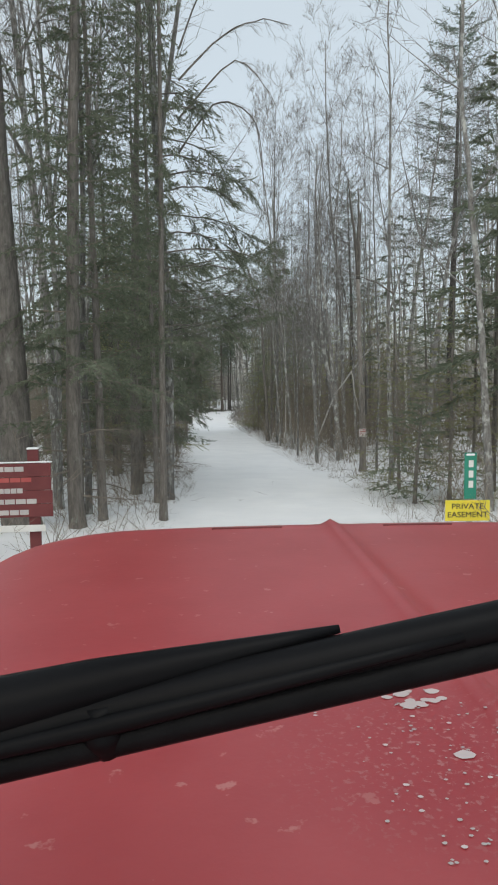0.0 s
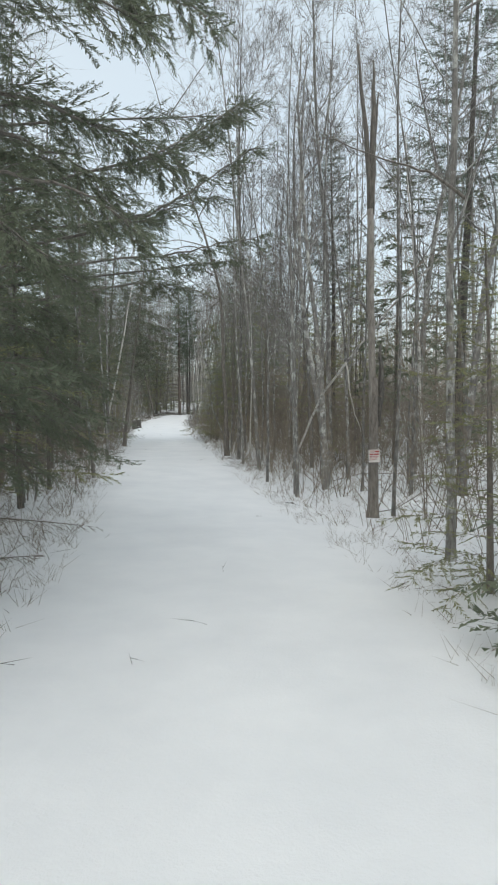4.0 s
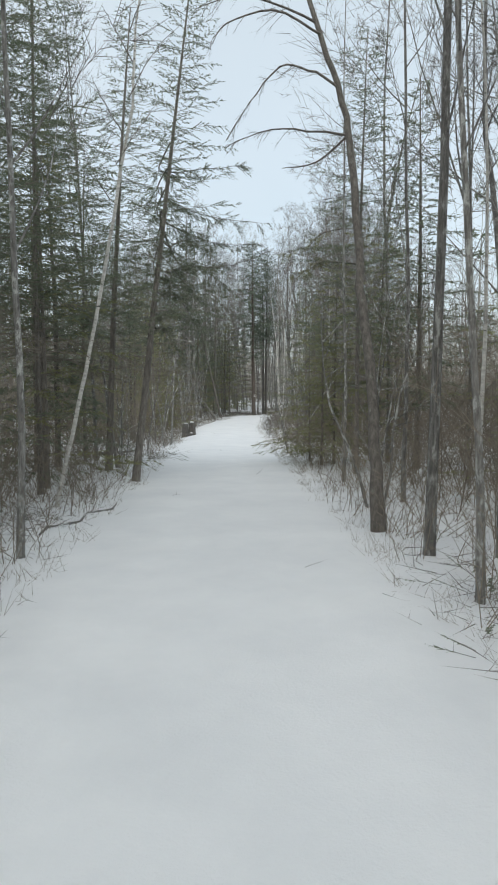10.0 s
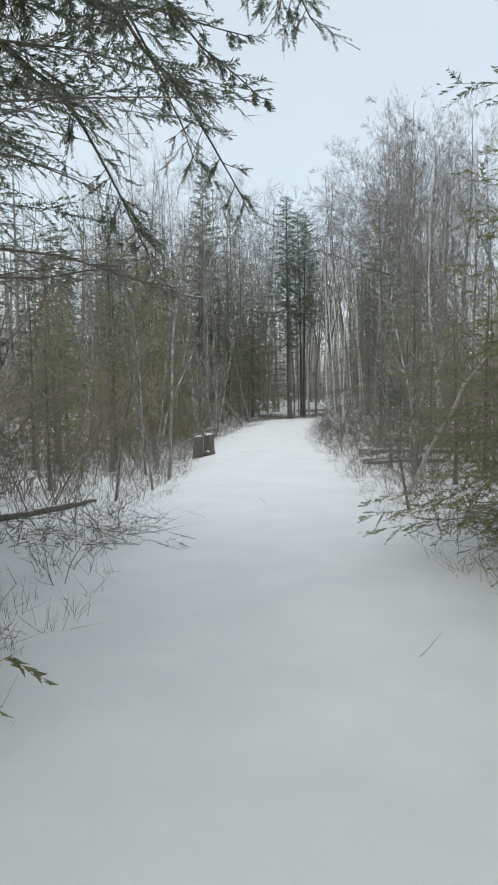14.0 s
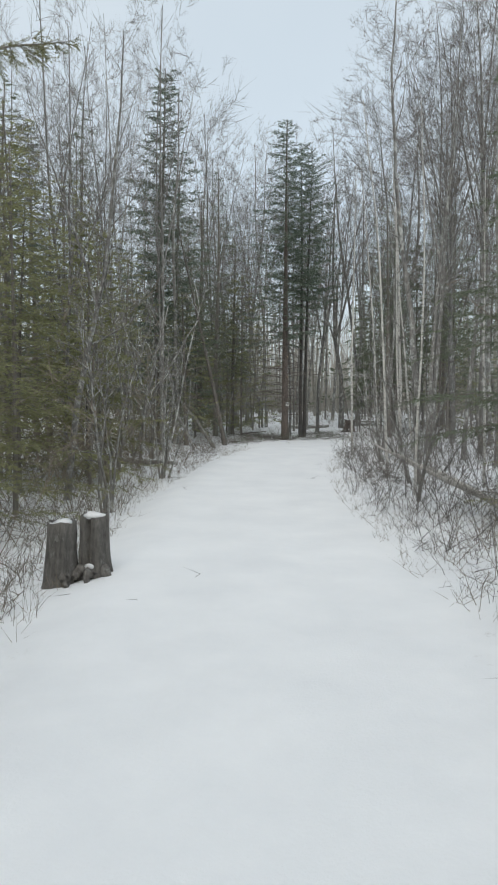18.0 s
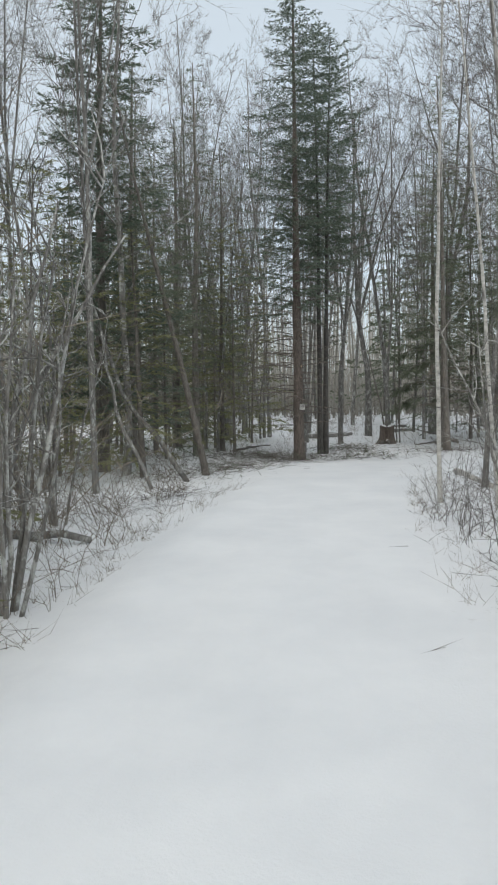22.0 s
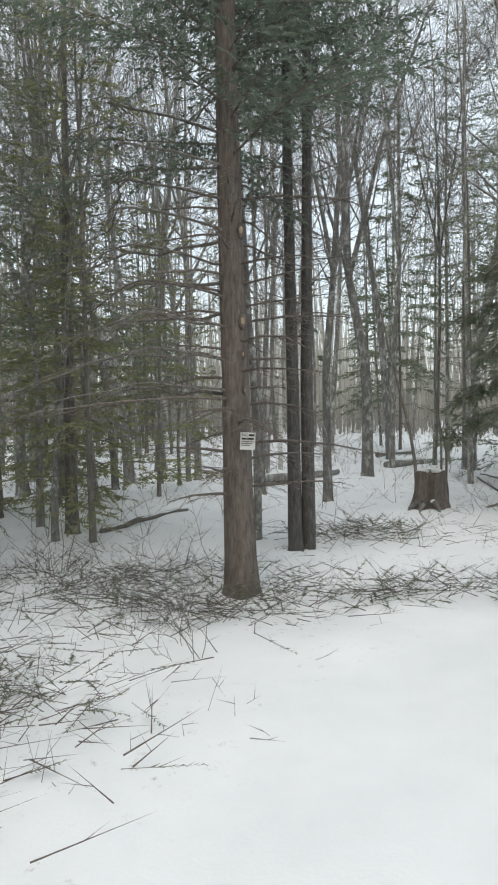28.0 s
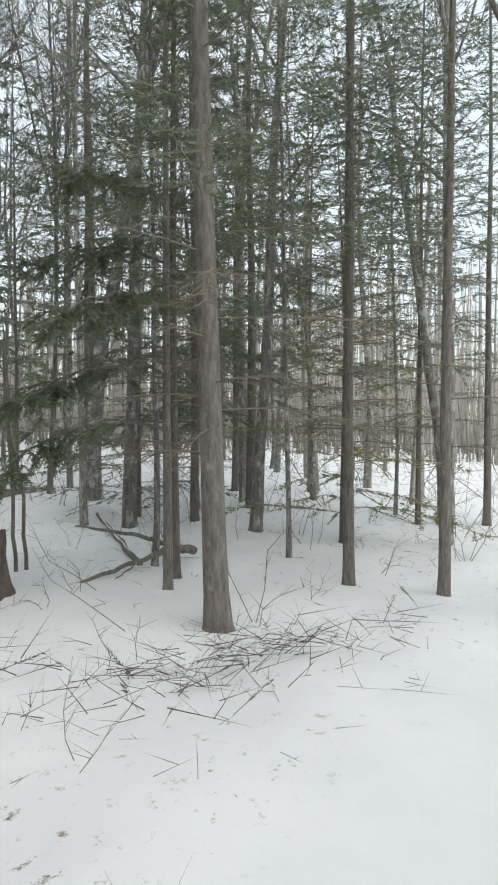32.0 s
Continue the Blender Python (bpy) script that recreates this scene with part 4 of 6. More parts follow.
# ---- trees that stand out: the posted fir, the double trunk, trees round the turn ----
FIR = tree("fir", 0.98, 87.95, 0.45, 15.7, -0.012, 0.0, 40)
LEANING = tree("lacy_hemlock", -1.85, 42.6, 0.22, 11.8, 0.235, 0.0, 10, 1)
NEAR_HEMLOCK = tree("hemlock", -1.9, 17.2, 0.18, 12, 0.0)
FAR_SIDE = tree("pole", 4.6, 17.4, 0.15, 14, 0.02)
RIGHT_HEMLOCK = tree("lacy_hemlock", 3.7, 44.4, 0.16, 11.5, 0.0)
LEFT_PINE = tree("pine", -5.4, 61.8, 0.24, 13, 0.0)
for row in (
    ("pine", 1.88, 90.3, 0.25, 15.5, -0.022), ("pine", 2.10, 90.42, 0.26, 15, 0.012), ("pole", 1.35, 91.2, 0.16, 14, -0.03),
    ("oak", 3.28, 95.6, 0.26, 15, 0.01), ("oak", 5.27, 100.3, 0.42, 17, 0.02), ("oak", 8.91, 101.7, 0.55, 18, 0.0),
    ("hemlock", 6.80, 91.2, 0.30, 14, -0.085), ("pole", 7.40, 94.2, 0.11, 12, 0.0), ("hemlock", 7.07, 93.0, 0.14, 12, 0.0),
    ("pole", 9.51, 93.9, 0.10, 13, 0.0), ("hemlock", 9.97, 93.0, 0.14, 13, 0.0), ("hemlock", -3.84, 94.3, 0.42, 14, 0.0),
    ("hemlock", -2.9, 19.8, 0.2, 12, 0.0), ("oak", -4.0, 22.6, 0.2, 17, 0.0), ("oak", -3.5, 15.2, 0.18, 17, 0.04),
    ("oak", 6.3, 80.4, 0.2, 17, 0.0), ("oak", 7.2, 83.6, 0.22, 18, 0.0), ("oak", 8.8, 86.2, 0.24, 18, 0.0), ("oak", 5.5, 77.8, 0.18, 16, 0.02), ("oak", 7.9, 79.0, 0.24, 17, -0.03), ("oak", 9.5, 83.0, 0.24, 18, 0.0), ("oak", 6.4, 76.5, 0.2, 16, 0.02), ("oak", 10.6, 79.0, 0.24, 18, 0.0), ("oak", 8.0, 72.5, 0.2, 16.5, 0.0),
    ("oak", 9.8, 89.6, 0.22, 18, 0.0), ("oak", 12.2, 93.2, 0.24, 18, 0.0), ("oak", 11.6, 88.0, 0.24, 19, 0.0), ("thin_oak", 7.6, 98.2, 0.18, 17, 0.0), ("thin_oak", 9.0, 104.0, 0.2, 19, 0.0), ("oak", 6.6, 102.5, 0.24, 19, 0.0),
    ("oak", 8.3, 97.6, 0.32, 22, 0.0), ("oak", 10.2, 96.0, 0.28, 21, 0.0), ("oak", 7.2, 105.0, 0.34, 22, 0.0), ("oak", 12.0, 99.5, 0.3, 22, 0.0), ("oak", 5.6, 108.5, 0.3, 20, 0.0),
    ("young_hemlock", 3.9, 45.6, 0.1, 7.0, 0.0, 0.0, None, 1), ("young_hemlock", 5.0, 48.4, 0.12, 7.8, 0.0, 0.0, None, 2),
):
    tree(*row)
for row in (
    ("young_hemlock", -7.2, 72.5, 0.14, 10, 0.0), ("young_hemlock", -5.9, 69.6, 0.13, 9, 0.0), ("young_hemlock", -6.9, 77.0, 0.14, 10, 0.0), ("young_hemlock", -5.2, 66.2, 0.1, 6.5, 0.0),
    ("young_hemlock", 7.4, 33.2, 0.1, 7.5, 0.0, 0.0, None, 1), ("young_hemlock", 8.4, 36.4, 0.11, 8.5, 0.0, 0.0, None, 2), ("young_hemlock", 6.4, 38.2, 0.09, 6.5, 0.0, 0.0, None, 1), ("young_hemlock", 7.5, 42.2, 0.11, 8, 0.0, 0.0, None, 2),
    ("young_hemlock", 2.95, 46.1, 0.08, 5.2, 0.0, 0.0, None, 1),
    ("young_hemlock", 4.4, 63.5, 0.08, 4.8, 0.0, 0.0, None, 1), ("young_hemlock", 5.2, 66.4, 0.09, 5.8, 0.0, 0.0, None, 2), ("young_hemlock", 4.6, 59.8, 0.07, 3.8, 0.0, 0.0, None, 1),
    ("young_hemlock", -4.5, 64.0, 0.09, 4.8, 0.0, 0.0, None, 1), ("young_hemlock", -4.9, 66.6, 0.1, 7.0, 0.0, 0.0, None, 1), ("young_hemlock", -4.4, 70.2, 0.1, 6.4, 0.0, 0.0, None, 2),
    ("oak", -3.2, 97.5, 0.26, 20, 0.0), ("oak", -1.2, 103.0, 0.28, 20, 0.0), ("oak", -4.8, 101.0, 0.26, 20, 0.0), ("oak", -2.4, 108.0, 0.3, 21, 0.0), ("oak", 0.2, 100.5, 0.26, 19, 0.0),
    ("young_hemlock", -1.3, 91.2, 0.12, 9, 0.0, 0.0, None, 1), ("young_hemlock", -3.6, 88.8, 0.11, 7, 0.0), ("young_hemlock", -5.6, 91.0, 0.12, 8, 0.0), ("far_young", -2.9, 96.0, 0.1, 7, 0.0), ("far_young", -6.6, 95.0, 0.1, 7.5, 0.0), ("young_hemlock", -5.9, 84.0, 0.1, 6.5, 0.0),
    ("hemlock", -2.4, 22.8, 0.15, 9.5, 0.0), ("young_hemlock", -2.3, 25.4, 0.11, 8.0, 0.0, 0.0, None, 0), ("young_hemlock", -2.9, 20.6, 0.11, 7.5, 0.0, 0.0, None, 1),
    ("lacy_hemlock", -3.4, 40.3, 0.15, 12.5, 0.0), ("lacy_hemlock", 9.0, 102.0, 0.55, 15, 0.0), ("lacy_hemlock", -2.9, 35.2, 0.16, 13, 0.0), ("lacy_hemlock", -4.6, 30.2, 0.16, 12, 0.0), ("lacy_hemlock", -5.4, 34.6, 0.17, 13, 0.0), ("lacy_hemlock", -5.2, 40.6, 0.15, 12, 0.0), ("lacy_hemlock", -4.4, 48.0, 0.14, 10, 0.0),
    ("young_hemlock", -3.9, 27.2, 0.13, 9, 0.0), ("young_hemlock", -4.8, 30.4, 0.14, 10, 0.0), ("young_hemlock", -5.6, 34.0, 0.14, 10.5, 0.0), ("young_hemlock", -4.9, 38.0, 0.12, 8.5, 0.0),
    ("young_hemlock", 4.9, 13.9, 0.1, 4.6, 0.0, 0.0, None, 1), ("young_hemlock", 4.3, 15.6, 0.09, 4.2, 0.0, 0.0, None, 2), ("young_hemlock", 5.9, 15.2, 0.1, 5.0, 0.0, 0.0, None, 1), ("young_hemlock", -6.8, 88.5, 0.12, 7, 0.0), ("forest_hemlock", 9.3, 92.2, 0.18, 13, 0.0), ("forest_hemlock", 9.9, 91.1, 0.17, 13, 0.0), ("forest_hemlock", 11.0, 94.4, 0.2, 14, 0.0), ("forest_hemlock", -7.0, 79.5, 0.18, 13, 0.0), ("forest_hemlock", -8.5, 84.0, 0.2, 14, 0.0), ("forest_hemlock", -9.6, 76.0, 0.18, 13, 0.0), ("young_hemlock", -5.9, 81.6, 0.12, 8, 0.0),
    ("young_hemlock", -3.6, 99.0, 0.11, 6.5, 0.0), ("young_hemlock", -2.2, 93.6, 0.11, 7, 0.0, 0.0, None, 1), ("young_hemlock", -0.7, 97.0, 0.11, 7, 0.0, 0.0, None, 2),
):
    tree(*row)
for row in (
    ("far_hemlock", 9.6, 97.4, 0.2, 12, 0.0), ("young_hemlock", 8.9, 98.6, 0.12, 8, 0.0), ("young_hemlock", 11.4, 94.8, 0.1, 7.5, 0.0),
    ("young_hemlock", -5.0, 45.0, 0.12, 8.5, 0.0), ("young_hemlock", -4.8, 53.5, 0.1, 5.5, 0.0), ("young_hemlock", -6.0, 58.0, 0.11, 6.5, 0.0),
    ("thin_oak", 6.0, 56.0, 0.16, 16, 0.0), ("thin_oak", 7.0, 62.0, 0.18, 17, 0.0), ("thin_oak", 5.6, 69.0, 0.15, 15, 0.0), ("thin_oak", 6.6, 74.0, 0.16, 16, 0.0),
    ("thin_oak", -6.5, 63.0, 0.16, 14, 0.0), ("thin_oak", -7.5, 81.0, 0.18, 16, 0.0), ("thin_oak", 7.6, 78.5, 0.2, 18, 0.0),
):
    tree(*row)


# ---- the snag, stumps, poles and other single things ----
def line(name, pts, radii, mat, parent, sides=9, label="", jitter=0.0, seed=1):
    """A round length of wood through the given points, with small bends between them."""
    rng = random.Random(seed)
    dense, rr = [], []
    for (p, q), (r0, r1) in zip(zip(pts, pts[1:]), zip(radii, radii[1:])):
        for k in range(4):
            t = k / 4
            dense.append(Vector(p).lerp(Vector(q), t) + Vector([rng.gauss(0, jitter) for _ in range(3)]))
            rr.append(r0 + (r1 - r0) * t)
    dense.append(Vector(pts[-1]))
    rr.append(radii[-1])
    s = Soup()
    s.tube(dense, rr, sides, cap=True)
    return part(name, s, mat, parent, label)


def rise(x, y, dz=0.0):
    return (x, y, ground_z(x, y) + dz)


gz = ground_z(4.89, 22.2)
snag = thing("snag", pose(4.89, 22.2, gz), "dead standing trunk with a broken forked top and peeled pale wood", "dead tree")
line("trunk", [(0, 0, -0.2), (0.0, 0, 0.3), (-0.02, 0, 1.6), (-0.04, 0, 2.9)], [0.17, 0.115, 0.10, 0.09], BARK_DARK, snag, 12, "dark rough bark below", 0.006)
line("peeled_stem", [(-0.05, 0.0, 2.1), (-0.10, 0, 3.9), (-0.18, 0, 6.3)], [0.075, 0.072, 0.066], BARK_PEELED, snag, 12, "pale stem bare of bark", 0.006, 2)
line("broken_prong", [(-0.18, 0, 6.2), (-0.30, 0.02, 7.8), (-0.50, 0, 9.5)], [0.062, 0.048, 0.02], BARK_DARK, snag, 8, "", 0.012, 3)
line("broken_prong", [(-0.16, 0, 6.2), (-0.17, -0.03, 8.0), (-0.18, 0, 9.2)], [0.066, 0.05, 0.02], BARK_DARK, snag, 8, "", 0.012, 4)
line("broken_prong", [(-0.17, 0, 7.0), (-0.09, 0.03, 8.0), (-0.06, 0, 8.6)], [0.045, 0.035, 0.012], BARK_DARK, snag, 7, "", 0.01, 5)
line("bark_flap", [(0.08, 0.02, 1.9), (0.13, 0.0, 2.7), (0.08, -0.02, 3.6)], [0.04, 0.065, 0.025], BARK_PINE, snag, 7, "loose dark bark", 0.01, 6)
line("side_branch", [(-0.08, 0, 3.9), (-0.30, 0.1, 4.5), (-0.75, 0.1, 4.6)], [0.03, 0.022, 0.008], BARK_GREY, snag, 5, "", 0.01, 7)

pole_1 = thing("leaning_pole", pose(*rise(3.96, 29.0)), "long pale dead pole leaning against trees by the drive", "dead tree", "fallen and leaning poles")
line("stem", [(0.05, 0, -0.15), (1.06, -1.1, 2.7), (2.19, -2.1, 4.4), (2.8, -2.7, 5.3), (3.6, -3.2, 6.2)], [0.038, 0.033, 0.029, 0.025, 0.015], BIRCH, pole_1, 9, "", 0.015, 8)
line("side_branch", [(1.6, -1.6, 3.55), (1.75, -1.6, 2.6), (2.1, -1.5, 1.6)], [0.024, 0.018, 0.01], BARK_PALE, pole_1, 6, "", 0.015, 9)
for x, y, pts, r in (
    (2.55, 52.73, [(0, 0, -0.1), (0.86, 0, 1.68), (2.0, 0, 3.4)], 0.05),
    (3.95, 64.2, [(0, 0, 0.03), (-1.0, 2.4, 0.55), (-1.9, 4.6, 1.05)], 0.055),
    (-2.12, 82.77, [(0, 0, -0.1), (-1.81, 0, 2.28), (-2.6, 0, 4.9)], 0.07),
    (-2.9, 81.5, [(0, 0, -0.1), (-0.9, 0.1, 1.9), (-1.2, 0, 3.8)], 0.05),
    (-4.4, 75.2, [(0, 0, -0.1), (0.8, 0, 2.4), (2.1, 0.2, 4.6)], 0.045),
    (-4.1, 74.9, [(0, 0, -0.1), (0.25, 0, 2.2), (0.9, 0.2, 5.0)], 0.05),
):
    leaner = thing("leaning_pole", pose(*rise(x, y)), "grey dead stem leaning over the snow at the wood's edge", "dead tree", "fallen and leaning poles")
    line("stem", pts, [r, r * 0.8, r * 0.3], BARK_PALE if x > 0 else BARK_GREY, leaner, 8, "", 0.03, int(abs(x) * 100))
    for k in range(4):
        q = Vector(pts[1]).lerp(Vector(pts[2]), 0.2 * k)
        line("side_branch", [q, q + Vector((0.4 - 0.3 * k, 0.2, 0.5)), q + Vector((0.9 - 0.6 * k, 0.3, 0.8))], [r * 0.35, r * 0.22, 0.004], BARK_GREY, leaner, 5, "", 0.03, k)

def bough(parent, pts, r, green, seed, name="bough", mat=NEEDLE_YELLOW, size=0.030, label=""):
    """A single bough that reaches out over the drive, in world places; green: length of its needle twigs."""
    rng = random.Random(seed)
    o = parent.matrix_basis.translation
    pts = [Vector(p) - o for p in pts]
    dense = []
    for i in range(len(pts) - 1):
        p0, p1, p2, p3 = pts[max(i - 1, 0)], pts[i], pts[i + 1], pts[min(i + 2, len(pts) - 1)]
        for k in range(4):
            t = k / 4
            q = 0.5 * (2 * p1 + (p2 - p0) * t + (2 * p0 - 5 * p1 + 4 * p2 - p3) * t * t + (3 * p1 - p0 - 3 * p2 + p3) * t ** 3)
            dense.append(q + Vector((0, 0, 0.015 * rng.gauss(0, 1))))
    dense.append(pts[-1])
    n = len(dense) - 1
    wood, leaf = Soup(), Soup()
    wood.tube(dense, [r * (1 - 0.85 * k / n) + 0.002 for k in range(n + 1)], 6)
    total = sum((b - a).length for a, b in zip(pts, pts[1:]))
    for j in range(int(total * (12 if green else 8))):
        u = rng.uniform(0.22, 1.0)
        i = min(int(u * n), n - 1)
        p, d = dense[i].lerp(dense[i + 1], u * n - i), (dense[i + 1] - dense[i]).normalized()
        side = d.cross(Vector((0, 0, 1))).normalized() * (1 if j % 2 else -1)
        bd = (d * rng.uniform(0.5, 1.0) + side * rng.uniform(0.5, 1.0) + Vector((0, 0, rng.uniform(-0.7, 0.2)))).normalized()
        ln = (green or 0.55) * rng.uniform(0.5, 1.2) * (1.15 - 0.6 * u)
        sub = wander(rng, p, bd, ln, 3, 0.12, -0.06)
        wood.tube(sub, [0.005, 0.004, 0.003, 0.001], 3)
        for k in range(8 if green else 6):
            w = rng.uniform(0.15, 1.0) * 3
            q = min(int(w), 2)
            b = sub[q].lerp(sub[q + 1], w - q)
            td = (bd * 0.8 + out_from(rng, bd, 60) * 0.8 + Vector((0, 0, -0.25))).normalized()
            wood.twig(b, b + td * ln * 0.4, 0.002)
            if green:
                needle_spray(rng, leaf, b, td, Vector((rng.gauss(0, 0.5), rng.gauss(0, 0.5), 1)).normalized(), ln * 0.42, size, max(8, int(ln * 48)))
    part(name, wood, BARK_DARK, parent, label)
    if leaf.f:
        tagged(part("foliage", leaf, mat, parent), kind="stuff")


bough(LEANING, [(-1.17, 42.72, 5.45), (-1.3, 43.5, 5.3), (-0.97, 44.15, 4.5), (-0.41, 44.37, 4.43), (0.18, 44.6, 4.48), (0.73, 44.84, 4.67), (1.46, 45.1, 4.99)], 0.03, 0, 9, "long_limb", label="long bare limb reaching over the drive")
for pts, green, sd in (
    ([(-1.45, 43.9, 5.64), (-0.78, 44.35, 5.31), (-0.02, 44.7, 5.10), (1.03, 45.09, 5.15)], 0.55, 1),
    ([(-1.5, 44.2, 4.88), (-1.07, 44.77, 4.34), (-0.56, 45.08, 3.75), (0.0, 45.42, 3.45)], 0.35, 2),
    ([(-1.6, 44.2, 4.35), (-1.32, 44.9, 4.1), (-0.21, 45.45, 4.0)], 0.3, 3),
    ([(-1.4, 43.9, 6.14), (-0.33, 44.58, 5.80), (1.18, 45.14, 5.72)], 0.6, 4),
    ([(-1.4, 43.9, 6.7), (-0.5, 43.2, 6.5), (0.7, 42.6, 6.4)], 0.6, 14),
    ([(-1.3, 42.7, 3.0), (-0.9, 43.6, 3.2), (-0.5, 44.6, 2.9), (-0.2, 45.4, 2.5)], 0.5, 15),
    ([(-1.25, 42.7, 3.5), (-1.1, 43.8, 3.7), (-0.9, 45.0, 3.5), (-0.7, 46.0, 3.1)], 0.55, 16),
    ([(-1.1, 42.7, 4.0), (-0.6, 43.5, 4.3), (-0.1, 44.4, 4.2), (0.4, 45.2, 3.9)], 0.55, 17),
    ([(-1.35, 42.7, 2.7), (-1.3, 43.8, 2.8), (-1.2, 45.0, 2.5), (-1.1, 46.0, 2.0)], 0.5, 18),
    ([(-1.0, 42.7, 4.6), (-0.7, 43.9, 5.0), (-0.3, 45.2, 5.0), (0.1, 46.2, 4.7)], 0.6, 19),
):
    z = pts[0][2] + 0.25
    bough(LEANING, [(-1.82 + 0.12 * z, 42.64 + 0.02 * z, z)] + pts, 0.017, green, sd, mat=NEEDLE)
HANGING = tree("hemlock", -1.15, 13.2, 0.13, 11, 0.0)
for k in range(15):
    z = 2.7 + 0.36 * k
    reach = (1.2, 1.7, 1.5, 2.0, 1.8, 2.2, 1.6, 2.1, 1.5, 1.9, 1.4, 1.6, 1.2, 1.1, 0.9)[k]
    bough(HANGING, [(-1.15, 13.2, z), (-1.15 + 0.4 * reach, 13.1 + 0.25 * (k % 4), z + 0.12), (-1.15 + 0.75 * reach, 13.0 + 0.45 * (k % 4), z + 0.05), (-1.15 + reach, 12.9 + 0.6 * (k % 4), z - 0.15)], 0.018, 0.66, 130 + k, mat=NEEDLE, size=0.034)
OVERHANG = tree("oak", -0.97, 13.94, 0.23, 19.0, 0.048)
BENT = thing("leaning_hardwood_tree", pose(*rise(2.83, 36.4)), "bare dark hardwood bending high over the snowy drive", "tree")
BENT_LINE = [(2.83, 36.4, ground_z(2.83, 36.4) - 0.2), (2.82, 36.8, 0.4), (2.79, 37.4, 2.0), (2.76, 38.1, 3.2), (2.78, 39.1, 5.2), (2.70, 39.5, 6.3), (2.40, 40.0, 7.6), (1.9, 40.7, 9.5), (0.8, 41.5, 12.4), (0.1, 42.0, 14.5)]
line("trunk", [Vector(p) - BENT.matrix_basis.translation for p in BENT_LINE], [0.13, 0.085, 0.078, 0.073, 0.067, 0.062, 0.055, 0.045, 0.026, 0.008], BARK_DARK, BENT, 10, "", 0.014, 31)
for pts, sd in (
    ([(2.44, 39.51, 6.92), (1.99, 39.60, 7.17), (1.46, 39.60, 7.23), (0.89, 39.55, 6.55), (0.47, 39.49, 5.87)], 1),
    ([(2.68, 39.51, 5.89), (2.15, 39.51, 6.02), (1.31, 39.51, 6.06), (0.50, 39.49, 5.76)], 2),
    ([(1.88, 39.67, 8.07), (1.31, 39.67, 8.29), (0.47, 39.64, 8.01), (0.19, 39.62, 7.70)], 3),
    ([(1.77, 39.69, 8.38), (0.89, 39.69, 8.54), (-0.06, 39.67, 8.33)], 4),
    ([(2.68, 39.51, 5.89), (2.15, 39.47, 5.45), (1.51, 39.47, 5.34)], 5),
    ([(1.20, 39.88, 10.37), (-0.08, 40.79, 11.84), (-1.18, 41.34, 12.20)], 6),
    ([(1.38, 39.88, 9.83), (2.66, 40.24, 11.47), (3.58, 40.61, 13.49)], 7),
    ([(0.83, 40.06, 13.67), (-0.45, 39.51, 15.86), (-1.55, 38.78, 17.15)], 8),
    ([(0.83, 40.06, 14.40), (1.93, 40.79, 16.60), (2.85, 41.34, 18.43)], 9),
):
    at = [float(np.interp(pts[0][2], [p[2] for p in BENT_LINE], [p[c] for p in BENT_LINE])) for c in (0, 1)]
    bough(BENT, [(*at, pts[0][2])] + pts[1:], 0.024, 0, 40 + sd, "limb")
for pts, sd in (
    ([(-0.62, 13.94, 8.0), (0.30, 14.1, 8.95), (1.08, 14.1, 9.25), (1.64, 14.1, 9.15)], 1),
    ([(-0.65, 13.94, 6.6), (0.05, 14.0, 7.55), (0.62, 14.0, 7.5), (0.96, 13.9, 6.95), (1.05, 13.8, 5.45)], 2),
    ([(-0.63, 13.94, 7.3), (0.50, 14.0, 8.4), (1.2, 14.0, 7.8)], 3),
    ([(-0.6, 13.94, 8.6), (-0.2, 14.3, 9.8), (0.5, 14.6, 10.8)], 4),
):
    bough(OVERHANG, pts, 0.02, 0, 50 + sd, "limb")
ARCHED = thing("sapling", pose(*rise(-2.53, 55.25)), "thin grey sapling leaning toward the snowy drive", "sapling", "saplings by the drive")
az = ground_z(-2.53, 55.25)
line("trunk", [(0, 0, -0.1), (0.06, 0.06, 1.2), (0.15, 0.16, 2.6 - az), (0.6, 0.4, 5.2 - az)], [0.045, 0.036, 0.028, 0.008], BARK_GREY, ARCHED, 8, "", 0.01, 33)
for pts, sd in (
    ([(-2.38, 55.41, 2.61), (-2.07, 55.78, 3.1), (-1.66, 56.16, 3.7), (-1.08, 56.55, 4.31)], 1),
    ([(-2.25, 55.5, 3.5), (-2.0, 55.82, 3.84), (-1.66, 56.18, 3.95), (-0.96, 56.55, 4.28)], 2),
    ([(-2.15, 55.55, 4.1), (-1.9, 55.87, 4.6), (-1.55, 56.23, 4.72), (-0.94, 56.58, 4.86)], 3),
):
    bough(ARCHED, pts, 0.013, 0, 60 + sd, "limb")
LEAN_BIRCH = thing("birch_tree", pose(*rise(-2.54, 38.41)), "thin white birch leaning over the verge, few twigs", "tree", "birches by the drive")
bz = ground_z(-2.54, 38.41)
line("trunk", [(0, 0, -0.15), (0.30, 0.1, 0.42 - bz), (0.60, 0.21, 1.93 - bz), (0.95, 0.36, 3.84 - bz), (1.35, 0.54, 6.24 - bz), (1.45, 0.68, 8.15 - bz), (1.5, 0.8, 9.8 - bz)], [0.046, 0.037, 0.034, 0.031, 0.025, 0.016, 0.006], BIRCH, LEAN_BIRCH, 10, "", 0.012, 35)
